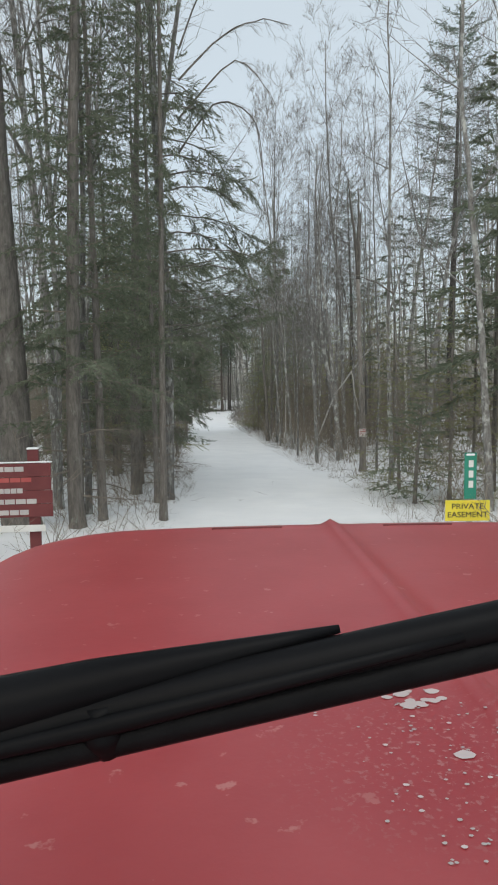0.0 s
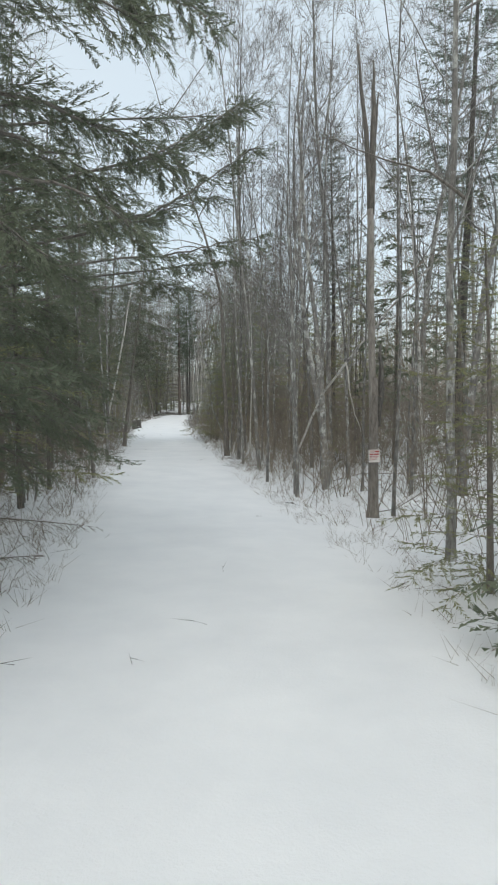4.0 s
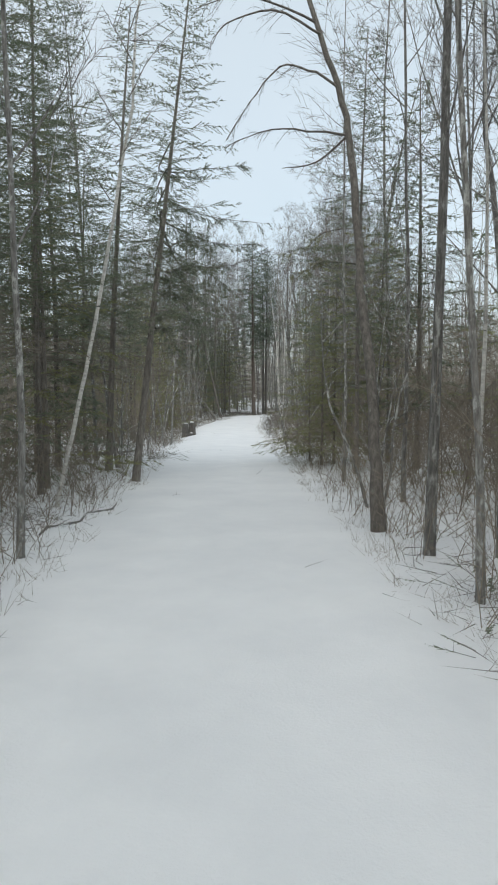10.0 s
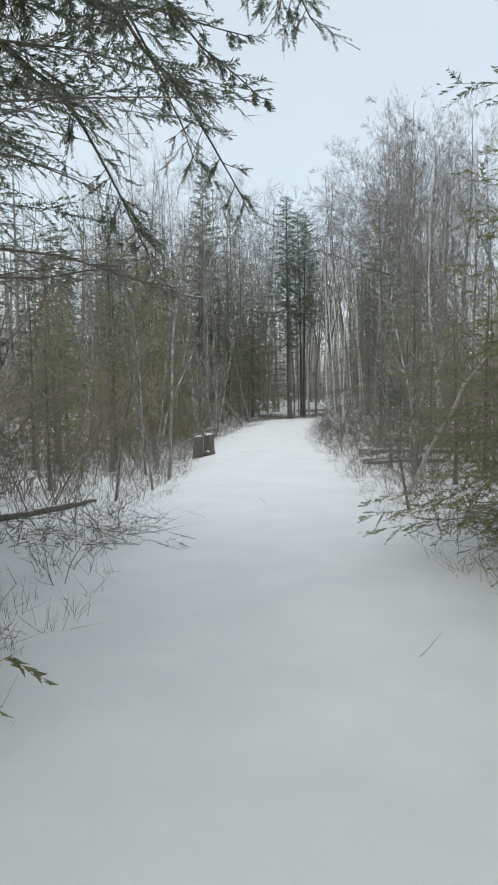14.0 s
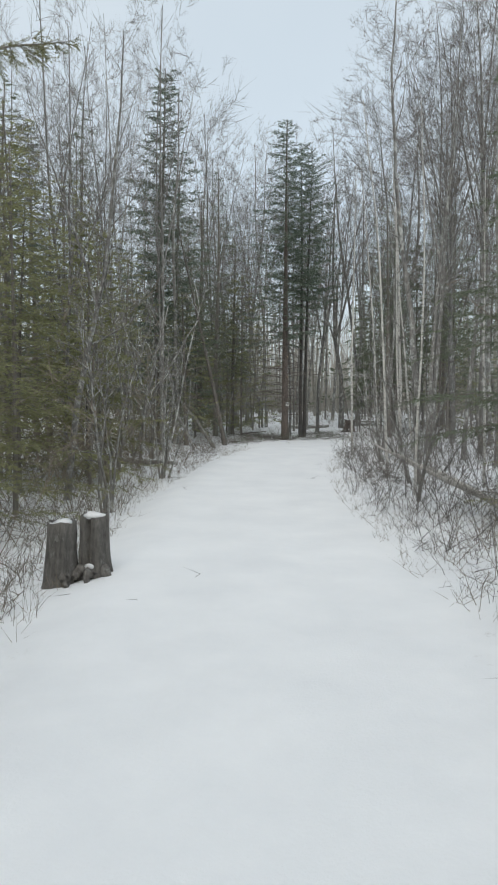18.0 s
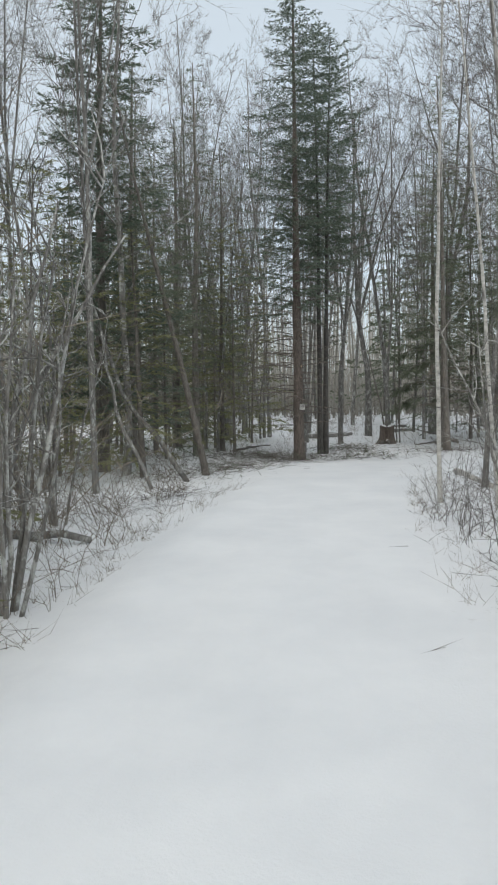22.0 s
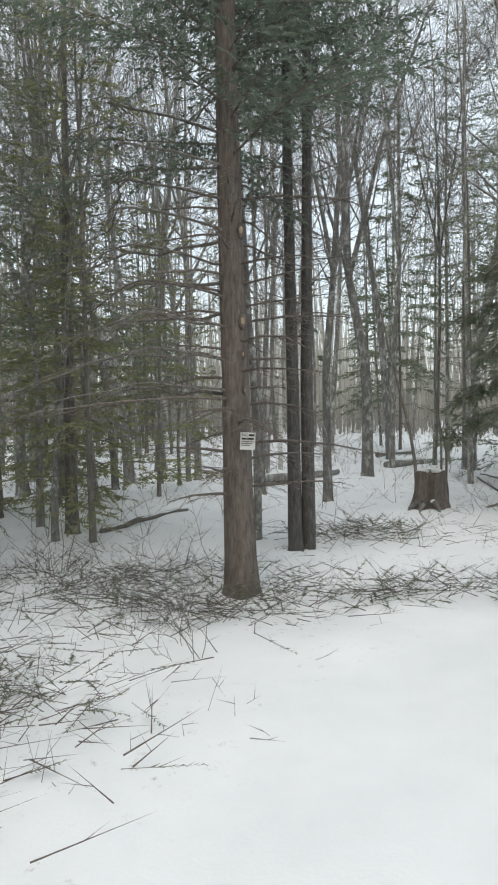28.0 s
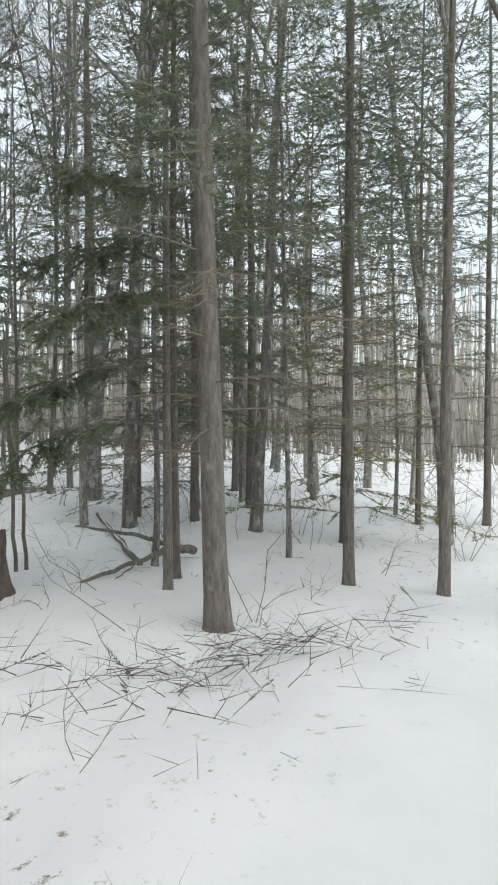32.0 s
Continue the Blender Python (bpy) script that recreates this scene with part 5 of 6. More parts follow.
for k in range(8):
    z = 4.6 + 0.6 * k
    x0 = -2.54 + 0.95 + 0.11 * k * (1 if k < 5 else 0.6)
    side = 1 if k % 2 else -1
    bough(LEAN_BIRCH, [(x0, 38.8 + 0.06 * k, z), (x0 + 0.3 * side, 38.9, z + 0.5), (x0 + 0.6 * side, 39.2, z + 1.1)], 0.010, 0, 90 + k, "limb")


def stem_clump(x, y, stems, tall, lean, seed, label):
    """Several thin mottled stems from one root, spreading as they rise."""
    rng = random.Random(seed)
    root = thing("stem_clump", pose(*rise(x, y)), label, "shrub", "clumps of bare stems")
    o = root.matrix_basis.translation
    for k in range(stems):
        h, a = tall * rng.uniform(0.6, 1.05), rng.uniform(0, 6.28)
        d = Vector((math.cos(a) * 0.2 + lean, math.sin(a) * 0.2, 1))
        pts = wander(rng, Vector((math.cos(a) * 0.12, math.sin(a) * 0.12, -0.1)), d, h, 6, 0.10, 0.10)
        s = Soup()
        r = 0.011 + 0.005 * h
        s.tube(pts, [r * (1 - 0.88 * q / 6) for q in range(7)], 6)
        for j in range(int(h * 2.6)):
            u = rng.uniform(0.25, 1.0) * 6
            i = min(int(u), 5)
            p = pts[i].lerp(pts[i + 1], u - i)
            sub = wander(rng, p, out_from(rng, (pts[i + 1] - pts[i]).normalized(), rng.uniform(25, 65)), h * rng.uniform(0.12, 0.3), 3, 0.3, 0.05)
            if road_distance(o.x + sub[3].x, o.y + sub[3].y) < 1.9:
                continue
            s.tube(sub, [r * 0.4, r * 0.3, r * 0.2, 0.002], 3)
            for _t in range(4):
                b = sub[rng.randint(0, 2)].lerp(sub[3], rng.random())
                s.twig(b, b + out_from(rng, (sub[3] - sub[0]).normalized(), rng.uniform(20, 60)) * h * rng.uniform(0.05, 0.13), 0.0045)
        part("stem", s, BARK_MOTTLED, root)


for x, y, n, tall, lean, sd in (
    (-2.86, 72.06, 7, 5.2, 0.22, 1), (-4.2, 71.8, 6, 6.5, -0.05, 2), (-3.9, 77.2, 7, 5.5, 0.04, 3), (-4.8, 74.6, 6, 6.5, 0.0, 4), (-3.1, 66.4, 5, 4.5, 0.0, 5),
    (3.2, 69.6, 6, 4.2, -0.15, 6), (3.0, 54.6, 5, 4.5, -0.1, 7), (3.4, 63.0, 5, 5.0, 0.0, 8), (-2.7, 45.2, 4, 4.0, 0.0, 9), (3.2, 38.8, 5, 5.0, -0.05, 10),
    (-3.4, 33.4, 5, 5.0, 0.1, 11), (-2.4, 23.6, 4, 3.6, 0.0, 13), (3.6, 75.4, 5, 5.5, -0.1, 14), (-3.4, 57.4, 5, 5.0, 0.05, 15),
):
    stem_clump(x, y, n, tall, lean, sd, "clump of mottled grey bare stems leaning at the verge" if lean else "clump of upright mottled grey bare stems in snow")
ROADSIDE = tree("pole", 3.0, 57.2, 0.11, 12, 0.02)
bough(ROADSIDE, [(3.05, 57.2, 3.9), (2.24, 57.62, 4.23), (1.7, 58.13, 4.61), (0.7, 58.63, 4.97)], 0.014, 0, 71, "limb")
bough(ROADSIDE, [(3.05, 57.2, 4.4), (2.23, 57.66, 4.96), (1.76, 58.21, 5.85), (0.99, 58.71, 6.13)], 0.014, 0, 72, "limb")
for k in range(9):
    z = 1.5 + 0.36 * k
    bough(FIR, [(0.9, 87.9, z - 0.1), (0.1 - 0.05 * k, 87.6 - 0.1 * (k % 3), z + 0.02), (-0.9 + 0.1 * k, 87.2 + 0.25 * (k % 4), z - 0.2), (-1.6 + 0.12 * k, 86.9 + 0.4 * (k % 4), z - 0.5)], 0.014, 0, 80 + k, "dead_limb")
for pts, green, sd in (
    ([(-1.85, 17.2, 3.6), (-0.12, 18.54, 4.14), (0.66, 18.98, 4.45), (1.48, 19.42, 4.8)], 0.55, 21),
    ([(-1.85, 17.2, 4.3), (0.11, 18.58, 4.9), (1.03, 19.02, 5.51), (2.0, 19.45, 6.2)], 0.7, 22),
    ([(-1.85, 17.2, 2.6), (-0.04, 19.3, 3.37), (0.58, 19.92, 3.48), (1.14, 20.35, 3.45)], 0.45, 23),
    ([(-1.85, 17.1, 3.2), (0.28, 16.2, 3.6), (0.83, 16.55, 3.92), (1.26, 17.21, 4.41), (1.81, 17.87, 5.0)], 0.5, 5),
    ([(-1.85, 17.2, 3.1), (0.06, 18.48, 3.6), (1.03, 18.71, 3.80), (1.59, 19.0, 4.0), (2.24, 19.27, 4.2)], 0.45, 6),
    ([(-1.85, 17.2, 2.9), (0.47, 20.3, 3.8), (1.21, 20.91, 4.0), (2.04, 21.33, 4.2)], 0.35, 7),
    ([(-1.85, 17.1, 3.9), (0.36, 15.95, 4.13), (0.82, 16.69, 4.62), (1.66, 17.41, 5.4)], 0.6, 8),
    ([(-1.85, 17.1, 4.8), (0.3, 17.6, 5.2), (1.6, 18.3, 5.6)], 0.7, 9),
):
    bough(NEAR_HEMLOCK, pts, 0.018, green, sd, mat=NEEDLE)
for k in range(13):
    z, a, out = 0.95 + 0.36 * k, radians(-38 + 53 * k % 95), 1.35 + 0.17 * (k * 5 % 4)
    dx, dy = math.cos(a) * out, math.sin(a) * out
    bough(NEAR_HEMLOCK, [(-1.85, 17.2, z), (-1.85 + 0.4 * dx, 17.2 + 0.4 * dy, z + 0.12), (-1.85 + 0.75 * dx, 17.2 + 0.75 * dy, z + 0.05), (-1.85 + dx, 17.2 + dy, z - 0.2)], 0.016, 0.6, 200 + k, mat=NEEDLE, size=0.036)
GREEN_NEIGHBOUR = tree("hemlock", 7.35, 93.4, 0.15, 12.5, 0.0)
for k in range(5):
    z = 0.9 + 0.7 * k
    out = 2.4 - 0.12 * k
    bough(GREEN_NEIGHBOUR, [(7.3, 93.4, z + 0.25), (7.3 - 0.4 * out, 93.1 - 0.3 * (k % 3), z + 0.3), (7.3 - 0.75 * out, 92.7 - 0.5 * (k % 3), z + 0.1), (7.3 - out, 92.3 - 0.6 * (k % 3), z - 0.2)], 0.022, 0.6, 150 + k, mat=NEEDLE, size=0.05)
bough(FAR_SIDE, [(4.6, 17.3, 4.3), (4.1, 17.3, 4.6), (3.6, 17.6, 4.85), (2.9, 18.2, 5.3)], 0.022, 0, 10)
bough(RIGHT_HEMLOCK, [(3.7, 44.4, 5.4), (2.86, 44.71, 5.4), (2.45, 45.15, 5.12), (1.8, 45.64, 5.0)], 0.02, 0.4, 11)
bough(RIGHT_HEMLOCK, [(3.7, 44.4, 4.5), (2.85, 44.64, 4.6), (2.58, 45.12, 4.55), (2.0, 45.59, 4.4)], 0.02, 0.4, 12)
bough(LEFT_PINE, [(-5.3, 61.8, 4.6), (-3.9, 62.2, 4.9), (-3.34, 62.59, 5.2), (-2.9, 62.86, 5.38)], 0.024, 0.5, 13)
for k in range(5):
    z = 2.3 + 0.42 * k
    line("dead_limb", [(-0.15, 0, z), (-1.2, -0.3 + 0.2 * k, z + 0.05), (-2.3, -0.5 + 0.3 * k, z - 0.25)], [0.022, 0.015, 0.004], BARK_DARK, FIR, 5, "", 0.03, 20 + k)
for z, x in ((3.12, 0.05), (4.12, 0.05), (1.75, 0.07), (2.35, 0.06), (2.75, 0.05)):
    big = 1.0 if z > 3 else 0.55
    for name, wood, w0, w1, out in (("knot_collar", BARK_FIR, 0.050, 0.036, -0.198), ("pruned_knot", CUT_WOOD, 0.026, 0.020, -0.204)):
        s = Soup()
        s.tube([Vector((x, -0.15, 0)), Vector((x, out + 0.006 * z, 0))], [w0 * big, w1 * big], 12, cap=True)
        for v in s.v:
            v.z = z + v.z * (1.7 if v.z > 0 else 2.1)
        part(name, s, wood, FIR, "sawn pale knot" if wood is CUT_WOOD else "")


def stump(x, y, r, h, seed, label, notch):
    """A sawn stump: fluted sides spreading into roots, a snow-dusted top with a split."""
    rng = random.Random(seed)
    root = thing("tree_stump", pose(*rise(x, y), 0, 0, rng.uniform(0, 360) if seed != 3 else -10), label, "stump", "old stumps")
    s, sides, levels = Soup(), 28, 7
    ph = [rng.uniform(0, 6.3) for _ in range(3)]
    for i in range(levels):
        t = i / (levels - 1)
        for k in range(sides):
            a = 2 * math.pi * k / sides
            flute = 1 + 0.06 * math.sin(5 * a + ph[0]) + 0.05 * math.sin(8 * a + ph[1]) + 0.03 * rng.gauss(0, 1)
            rr = r * flute * (1 + 0.55 * (1 - t) ** 3)
            groove = math.exp(-((a - 4.62) / 0.24) ** 2) if notch else 0.0
            rr *= 1 - 0.72 * groove * (0.6 + 0.4 * t)
            top = h * (1 + 0.03 * math.sin(3 * a + ph[2]) - 0.14 * groove)
            s.v.append(Vector((rr * math.cos(a), rr * math.sin(a), -0.12 + t * (top + 0.12))))
    for i in range(levels - 1):
        for k in range(sides):
            a0, a1 = i * sides + k, i * sides + (k + 1) % sides
            s.f.append((a0, a1, a1 + sides, a0 + sides))
    s.f.append(tuple((levels - 1) * sides + k for k in range(sides)))
    part("bark", s, BARK_FIR if r > 0.2 else BARK_STUMP, root)
    for cx, cr in ((-0.45, 0.46), (0.48, 0.42)) if r > 0.2 else ((0, 0.84),):
        cap = Soup()
        cap.tube([Vector((cx * r, 0.1 * r, h - 0.03)), Vector((cx * r, 0.1 * r, h + 0.006)), Vector((cx * r, 0.12 * r, h + 0.012))], [r * cr, r * cr * 0.95, r * cr * 0.7], 20, cap=True)
        part("snow_cap", cap, SNOW_CAP, root, "thin layer of snow")
    for k in range(3):
        a = rng.uniform(3.6, 5.8)
        p = Vector((math.cos(a) * r * 1.15, math.sin(a) * r * 1.15, 0.10))
        line("root", [p, p * 1.35 + Vector((0, 0, -0.08)), p * 1.75 + Vector((0, 0, -0.22))], [0.07, 0.05, 0.02], BARK_STUMP, root, 7, "", 0.01, seed + k)
    if notch:
        lump = bmesh.new()
        bmesh.ops.create_icosphere(lump, subdivisions=2, radius=0.07, matrix=Matrix.Translation((0.02, -r * 1.02, h * 0.2)) @ Matrix.Diagonal((0.8, 0.3, 0.4, 1)))
        for v in lump.verts:
            v.co += Vector((noise.noise(v.co * 9), 0, noise.noise(v.co * 7))) * 0.03
        part("snow_clump", lump, SNOW_CAP, root, "snow caught in the hollow")
    return root


stump(-2.56, 61.5, 0.152, 0.68, 1, "dark sawn stump with a thin snow cap, one of two", False)
stump(-2.22, 61.6, 0.155, 0.68, 2, "dark sawn stump with a thin snow cap, one of two", True)
stump(4.86, 93.15, 0.275, 0.69, 3, "wide dark split stump standing in snow, with bare roots", True)


def log(pts, r, mat, label, seed):
    x, y = pts[0]
    root = thing("fallen_log", pose(*rise(x, y)), label, "log", "fallen logs")
    z0 = ground_z(x, y)
    line("stem", [(px - x, py - y, ground_z(px, py) - z0 + r * 0.7) for px, py in pts], [r] * (len(pts) - 1) + [r * 0.55], mat, root, 9, "", r * 0.25, seed)
    s = Soup()
    rng = random.Random(seed)
    n = 14
    cl = [Vector(pts[0]).lerp(Vector(pts[-1]), 0.1 + 0.8 * k / (n - 1)) for k in range(n)]
    s.tube([Vector((p.x - x, p.y - y, ground_z(p.x, p.y) - z0 + r * 1.62)) for p in cl], [r * rng.uniform(0.15, 0.5) for _ in cl], 6)
    part("snow_cap", s, SNOW_CAP, root, "snow along the top")


log([(4.6, 82.5), (4.2, 74), (4.0, 64.5)], 0.09, BARK_PALE, "long pale fallen log along the verge", 1)
log([(3.9, 66.2), (5.6, 65.4), (8.0, 65.9)], 0.12, BARK_GREY, "mottled grey log lying in the brush", 2)
log([(1.74, 99.6), (3.2, 100.1), (4.5, 100.9)], 0.13, BARK_GREY, "snowy log on the forest floor", 3)
log([(6.4, 102.5), (7.4, 103.2), (8.3, 103.6)], 0.13, BARK_GREY, "snowy log on the forest floor", 4)
log([(7.0, 106.0), (7.8, 107.2), (8.7, 107.0)], 0.11, BARK_GREY, "snowy log on the forest floor", 5)
log([(7.2, 94.3), (7.7, 96.6), (8.2, 99.2)], 0.045, BARK_DARK, "thin dark fallen branch on the snow", 6)
log([(-2.04, 35.9), (-2.12, 36.5), (-1.78, 37.1), (-1.86, 37.9), (-1.55, 38.5), (-1.62, 39.2)], 0.017, BARK_GREY, "thin crooked branch at the snowy verge", 7)
log([(-7.6, 79.6), (-4.87, 76.25), (-2.93, 75.38)], 0.09, BARK_GREY, "thin fallen log in the brush", 8)
log([(-4.3, 49.5), (-3.7, 50.8), (-3.4, 51.9)], 0.05, BARK_DARK, "dark fallen branch in the brush", 9)
log([(-1.3, 92.1), (-0.6, 93.3), (0.1, 94.4)], 0.05, BARK_DARK, "dark fallen branch in the brush", 10)
log([(2.6, 60.5), (4.2, 60.9), (6.0, 60.3)], 0.09, BARK_GREY, "snow-topped log beside the drive", 11)
log([(2.4, 57.8), (3.4, 58.4), (4.6, 58.2)], 0.08, BARK_GREY, "snow-topped log beside the drive", 12)


FORK = thing("fallen_branch", pose(*rise(7.7, 94.3)), "dark forked branch lying on the snow beside the split stump", "branch")
line("stem", [(0.5, 0.25, 0.1), (0, 0, 0.24), (-0.5, -0.25, 0.16), (-1.1, -0.55, 0.12), (-1.7, -0.8, 0.04), (-2.1, -1.0, 0.03)], [0.07, 0.06, 0.034, 0.028, 0.02, 0.008], BARK_DARK, FORK, 8, "", 0.012, 61)
line("limb", [(0, 0, 0.24), (-0.4, -0.05, 0.42), (-0.9, -0.15, 0.56), (-1.5, -0.3, 0.70)], [0.036, 0.03, 0.024, 0.012], BARK_DARK, FORK, 8, "", 0.01, 62)
line("limb", [(-0.6, -0.28, 0.16), (-0.9, -0.6, 0.10), (-1.15, -0.75, 0.02)], [0.016, 0.012, 0.005], BARK_DARK, FORK, 6, "", 0.01, 63)


LEANER = thing("sapling", pose(*rise(5.1, 94.6)), "thin dark sapling leaning over the split stump", "sapling", "saplings by the drive")
line("trunk", [(0, 0, -0.1), (-0.12, 0, 1.0), (-0.32, 0.02, 2.0), (-0.66, 0.05, 3.3), (-0.85, 0.1, 4.4)], [0.042, 0.036, 0.032, 0.026, 0.01], BARK_DARK, LEANER, 8, "", 0.012, 65)
for dx in (0.0, 0.17):
    upright = thing("sapling", pose(*rise(5.5 + dx, 94.3 + dx)), "thin dark upright sapling behind the split stump", "sapling", "saplings by the drive")
    line("trunk", [(0, 0, -0.1), (-0.02, 0, 1.0), (-0.05 - dx, 0.05, 2.1), (-0.1 - dx, 0.05, 3.4)], [0.028, 0.024, 0.02, 0.006], BARK_DARK, upright, 7, "", 0.012, 66)


def brush_pile(x, y, wide, deep, count, seed, green, label):
    """A low heap of cut twigs, some with needles left."""
    rng = random.Random(seed)
    root = thing("brush_pile", pose(*rise(x, y)), label, "brush pile", "brush piles")
    s, leaf = Soup(), Soup()
    z0 = ground_z(x, y)
    for _ in range(count):
        px, py = rng.gauss(0, wide / 2.2), rng.gauss(0, deep / 2.2)
        a, ln = rng.gauss(0, 0.9) + (math.pi if rng.random() < 0.5 else 0), rng.uniform(0.18, 0.7)
        p = Vector((px, py, ground_z(x + px, y + py) - z0 + rng.uniform(0.0, 0.18)))
        q = p + Vector((math.cos(a) * ln, math.sin(a) * ln, rng.uniform(-0.05, 0.28)))
        s.spike(p, q, rng.uniform(0.002, 0.006))
        s.spike(p.lerp(q, 0.4), p.lerp(q, 0.4) + Vector((rng.gauss(0, 0.15), rng.gauss(0, 0.15), rng.uniform(0.02, 0.2))), 0.0025)
        if rng.random() < green:
            needle_spray(rng, leaf, p.lerp(q, 0.3), (q - p).normalized(), Vector((0, 0, 1)), ln * 0.6, 0.045, 16)
    tagged(part("brushwood", s, BARK_FIR if y > 80 else TWIG, root), kind="stuff")
    if leaf.f:
        tagged(part("foliage", leaf, NEEDLE, root), kind="stuff")


brush_pile(-0.6, 88.2, 3.0, 1.1, 480, 1, 0.25, "low heap of dark cut brush at the end of the drive")
brush_pile(3.0, 91.0, 1.5, 0.9, 260, 2, 0.5, "small heap of green and brown cut boughs on snow")
brush_pile(2.9, 87.4, 1.7, 0.5, 190, 3, 0.4, "thin scatter of dark boughs and twigs on snow")
brush_pile(-1.2, 84.9, 1.5, 1.9, 360, 11, 0.3, "low mat of dark cut boughs along the verge")
brush_pile(0.5, 87.0, 1.7, 0.8, 260, 12, 0.35, "low mat of dark cut boughs along the verge")
brush_pile(6.6, 90.2, 2.2, 0.8, 200, 13, 0.1, "thin scatter of dark twigs on snow")
brush_pile(-2.5, 48.4, 1.4, 1.1, 160, 4, 0.4, "heap of dark brush beside the snowy drive")
brush_pile(2.9, 49.0, 1.2, 2.0, 140, 5, 0.1, "tangle of fallen twigs at the verge")
brush_pile(-2.6, 83.0, 1.6, 1.4, 160, 6, 0.2, "dark brush heap under the hemlocks")
brush_pile(3.4, 62.5, 1.5, 2.4, 170, 7, 0.0, "tangle of fallen twigs at the verge")
brush_pile(3.2, 32.5, 0.9, 2.2, 110, 8, 0.3, "tangle of twigs and green sprigs at the verge")
brush_pile(2.6, 70.0, 0.8, 3.0, 150, 9, 0.0, "tangle of dry stalks at the verge")


def rock(x, y, sx, sy, sz, seed):
    bm = bmesh.new()
    bmesh.ops.create_icosphere(bm, subdivisions=3, radius=1.0)
    for v in bm.verts:
        v.co *= 1 + 0.35 * noise.noise(v.co * 1.3 + Vector((seed, 0, 0))) + 0.1 * noise.noise(v.co * 4)
        v.co = Vector((v.co.x * sx, v.co.y * sy, max(-0.6, v.co.z) * sz))
    root = thing("rock", pose(*rise(x, y, -0.05)), "flat grey fieldstone half buried in snow", "rock", "stones by the drive")
    part("stone", bm, STONE, root)
    bm = bmesh.new()
    bmesh.ops.create_icosphere(bm, subdivisions=2, radius=1.0)
    for v in bm.verts:
        v.co = Vector((v.co.x * sx * 0.55, v.co.y * sy * 0.55, sz * 0.95 + v.co.z * 0.03 + 0.02 * noise.noise(v.co * 2)))
    part("snow_cap", bm, SNOW_CAP, root)


brush_pile(-2.3, 80.2, 0.7, 0.4, 90, 12, 0.0, "flat heap of brown bark and twigs on snow")
brush_pile(-2.9, 78.6, 1.2, 1.6, 120, 13, 0.0, "scatter of brown twigs and bark at the verge")
brush_pile(3.1, 55.0, 1.0, 2.4, 150, 14, 0.0, "tangle of brown fallen twigs at the verge")
brush_pile(-2.6, 36.5, 0.9, 2.6, 110, 15, 0.1, "tangle of brown fallen twigs at the verge")
rock(3.35, 23.6, 0.12, 0.09, 0.08, 11)


# ---- notices and signs ----
def bars(parent, x0, x1, z, h, mat, y=-0.004, gaps=(), name="writing_bar"):
    """One line of writing that cannot be read or is a name: plain bars."""
    edges = [x0] + [g for g in gaps] + [x1]
    for a, b in zip(edges, edges[1:]):
        part(name, box_bm((b - a) * 0.9, 0.003, h, ((a + b) / 2, y, z)), mat, parent)


def words(parent, text, size, at, mat, wide=None):
    cu = bpy.data.curves.new("writing", "FONT")
    cu.body, cu.size, cu.align_x, cu.align_y, cu.extrude = text, size, "CENTER", "CENTER", 0.002
    tmp = new("writing", cu)
    bpy.context.view_layer.update()
    me = bpy.data.meshes.new_from_object(tmp.evaluated_get(bpy.context.evaluated_depsgraph_get()))
    bpy.data.objects.remove(tmp)
    me.materials.clear()
    me.materials.append(mat)
    ob = part("writing", me, mat, parent)
    span = max(v.co.x for v in me.vertices) - min(v.co.x for v in me.vertices)
    k = wide / span if wide else 1.0
    ob.matrix_basis = pose(*at, 90, 0, 0) @ Matrix.Diagonal((k, 1, 1, 1))
    return ob


def notice(x, y, z, turn, tilt, label, first, size, ink):
    root = thing("posted_notice", pose(x, y, z, 0, tilt, turn) @ Matrix.Scale(size, 4), label, "notice", "posted notices")
    sheet = box_bm(0.29, 0.004, 0.33, (0, 0, 0), 0.001, 1)
    for v in sheet.verts:
        v.co.y += 0.012 * math.cos(v.co.x * 9)
    part("sheet", sheet, WHITE, root, "weathered white card")
    words(root, first, 0.075, (-0.055, -0.016, 0.115), ink)
    bars(root, 0.01, 0.13, 0.115, 0.04, ink, -0.014)
    bars(root, -0.12, 0.12, 0.045, 0.035, ink, -0.014, (-0.02,))
    for k, z2 in enumerate((-0.01, -0.045, -0.08)):
        bars(root, -0.12, 0.11 - 0.03 * k, z2, 0.012, ink, -0.014, (-0.05, 0.03))
    for px in (-0.12, 0.12):
        nail = Soup()
        nail.tube([Vector((px, -0.004, 0.15)), Vector((px, -0.016, 0.15))], [0.006, 0.008], 8, cap=True)
        part("nail_head", nail, STEEL, root)


notice(1.06, 87.695, 0.86, -2, 3, "white no-hunting card nailed to the fir trunk", "NO", 0.58, INK)
notice(4.85, 22.055, 0.44, -4, -2, "white printed card nailed to the dead snag", "NO", 0.8, RED_INK)

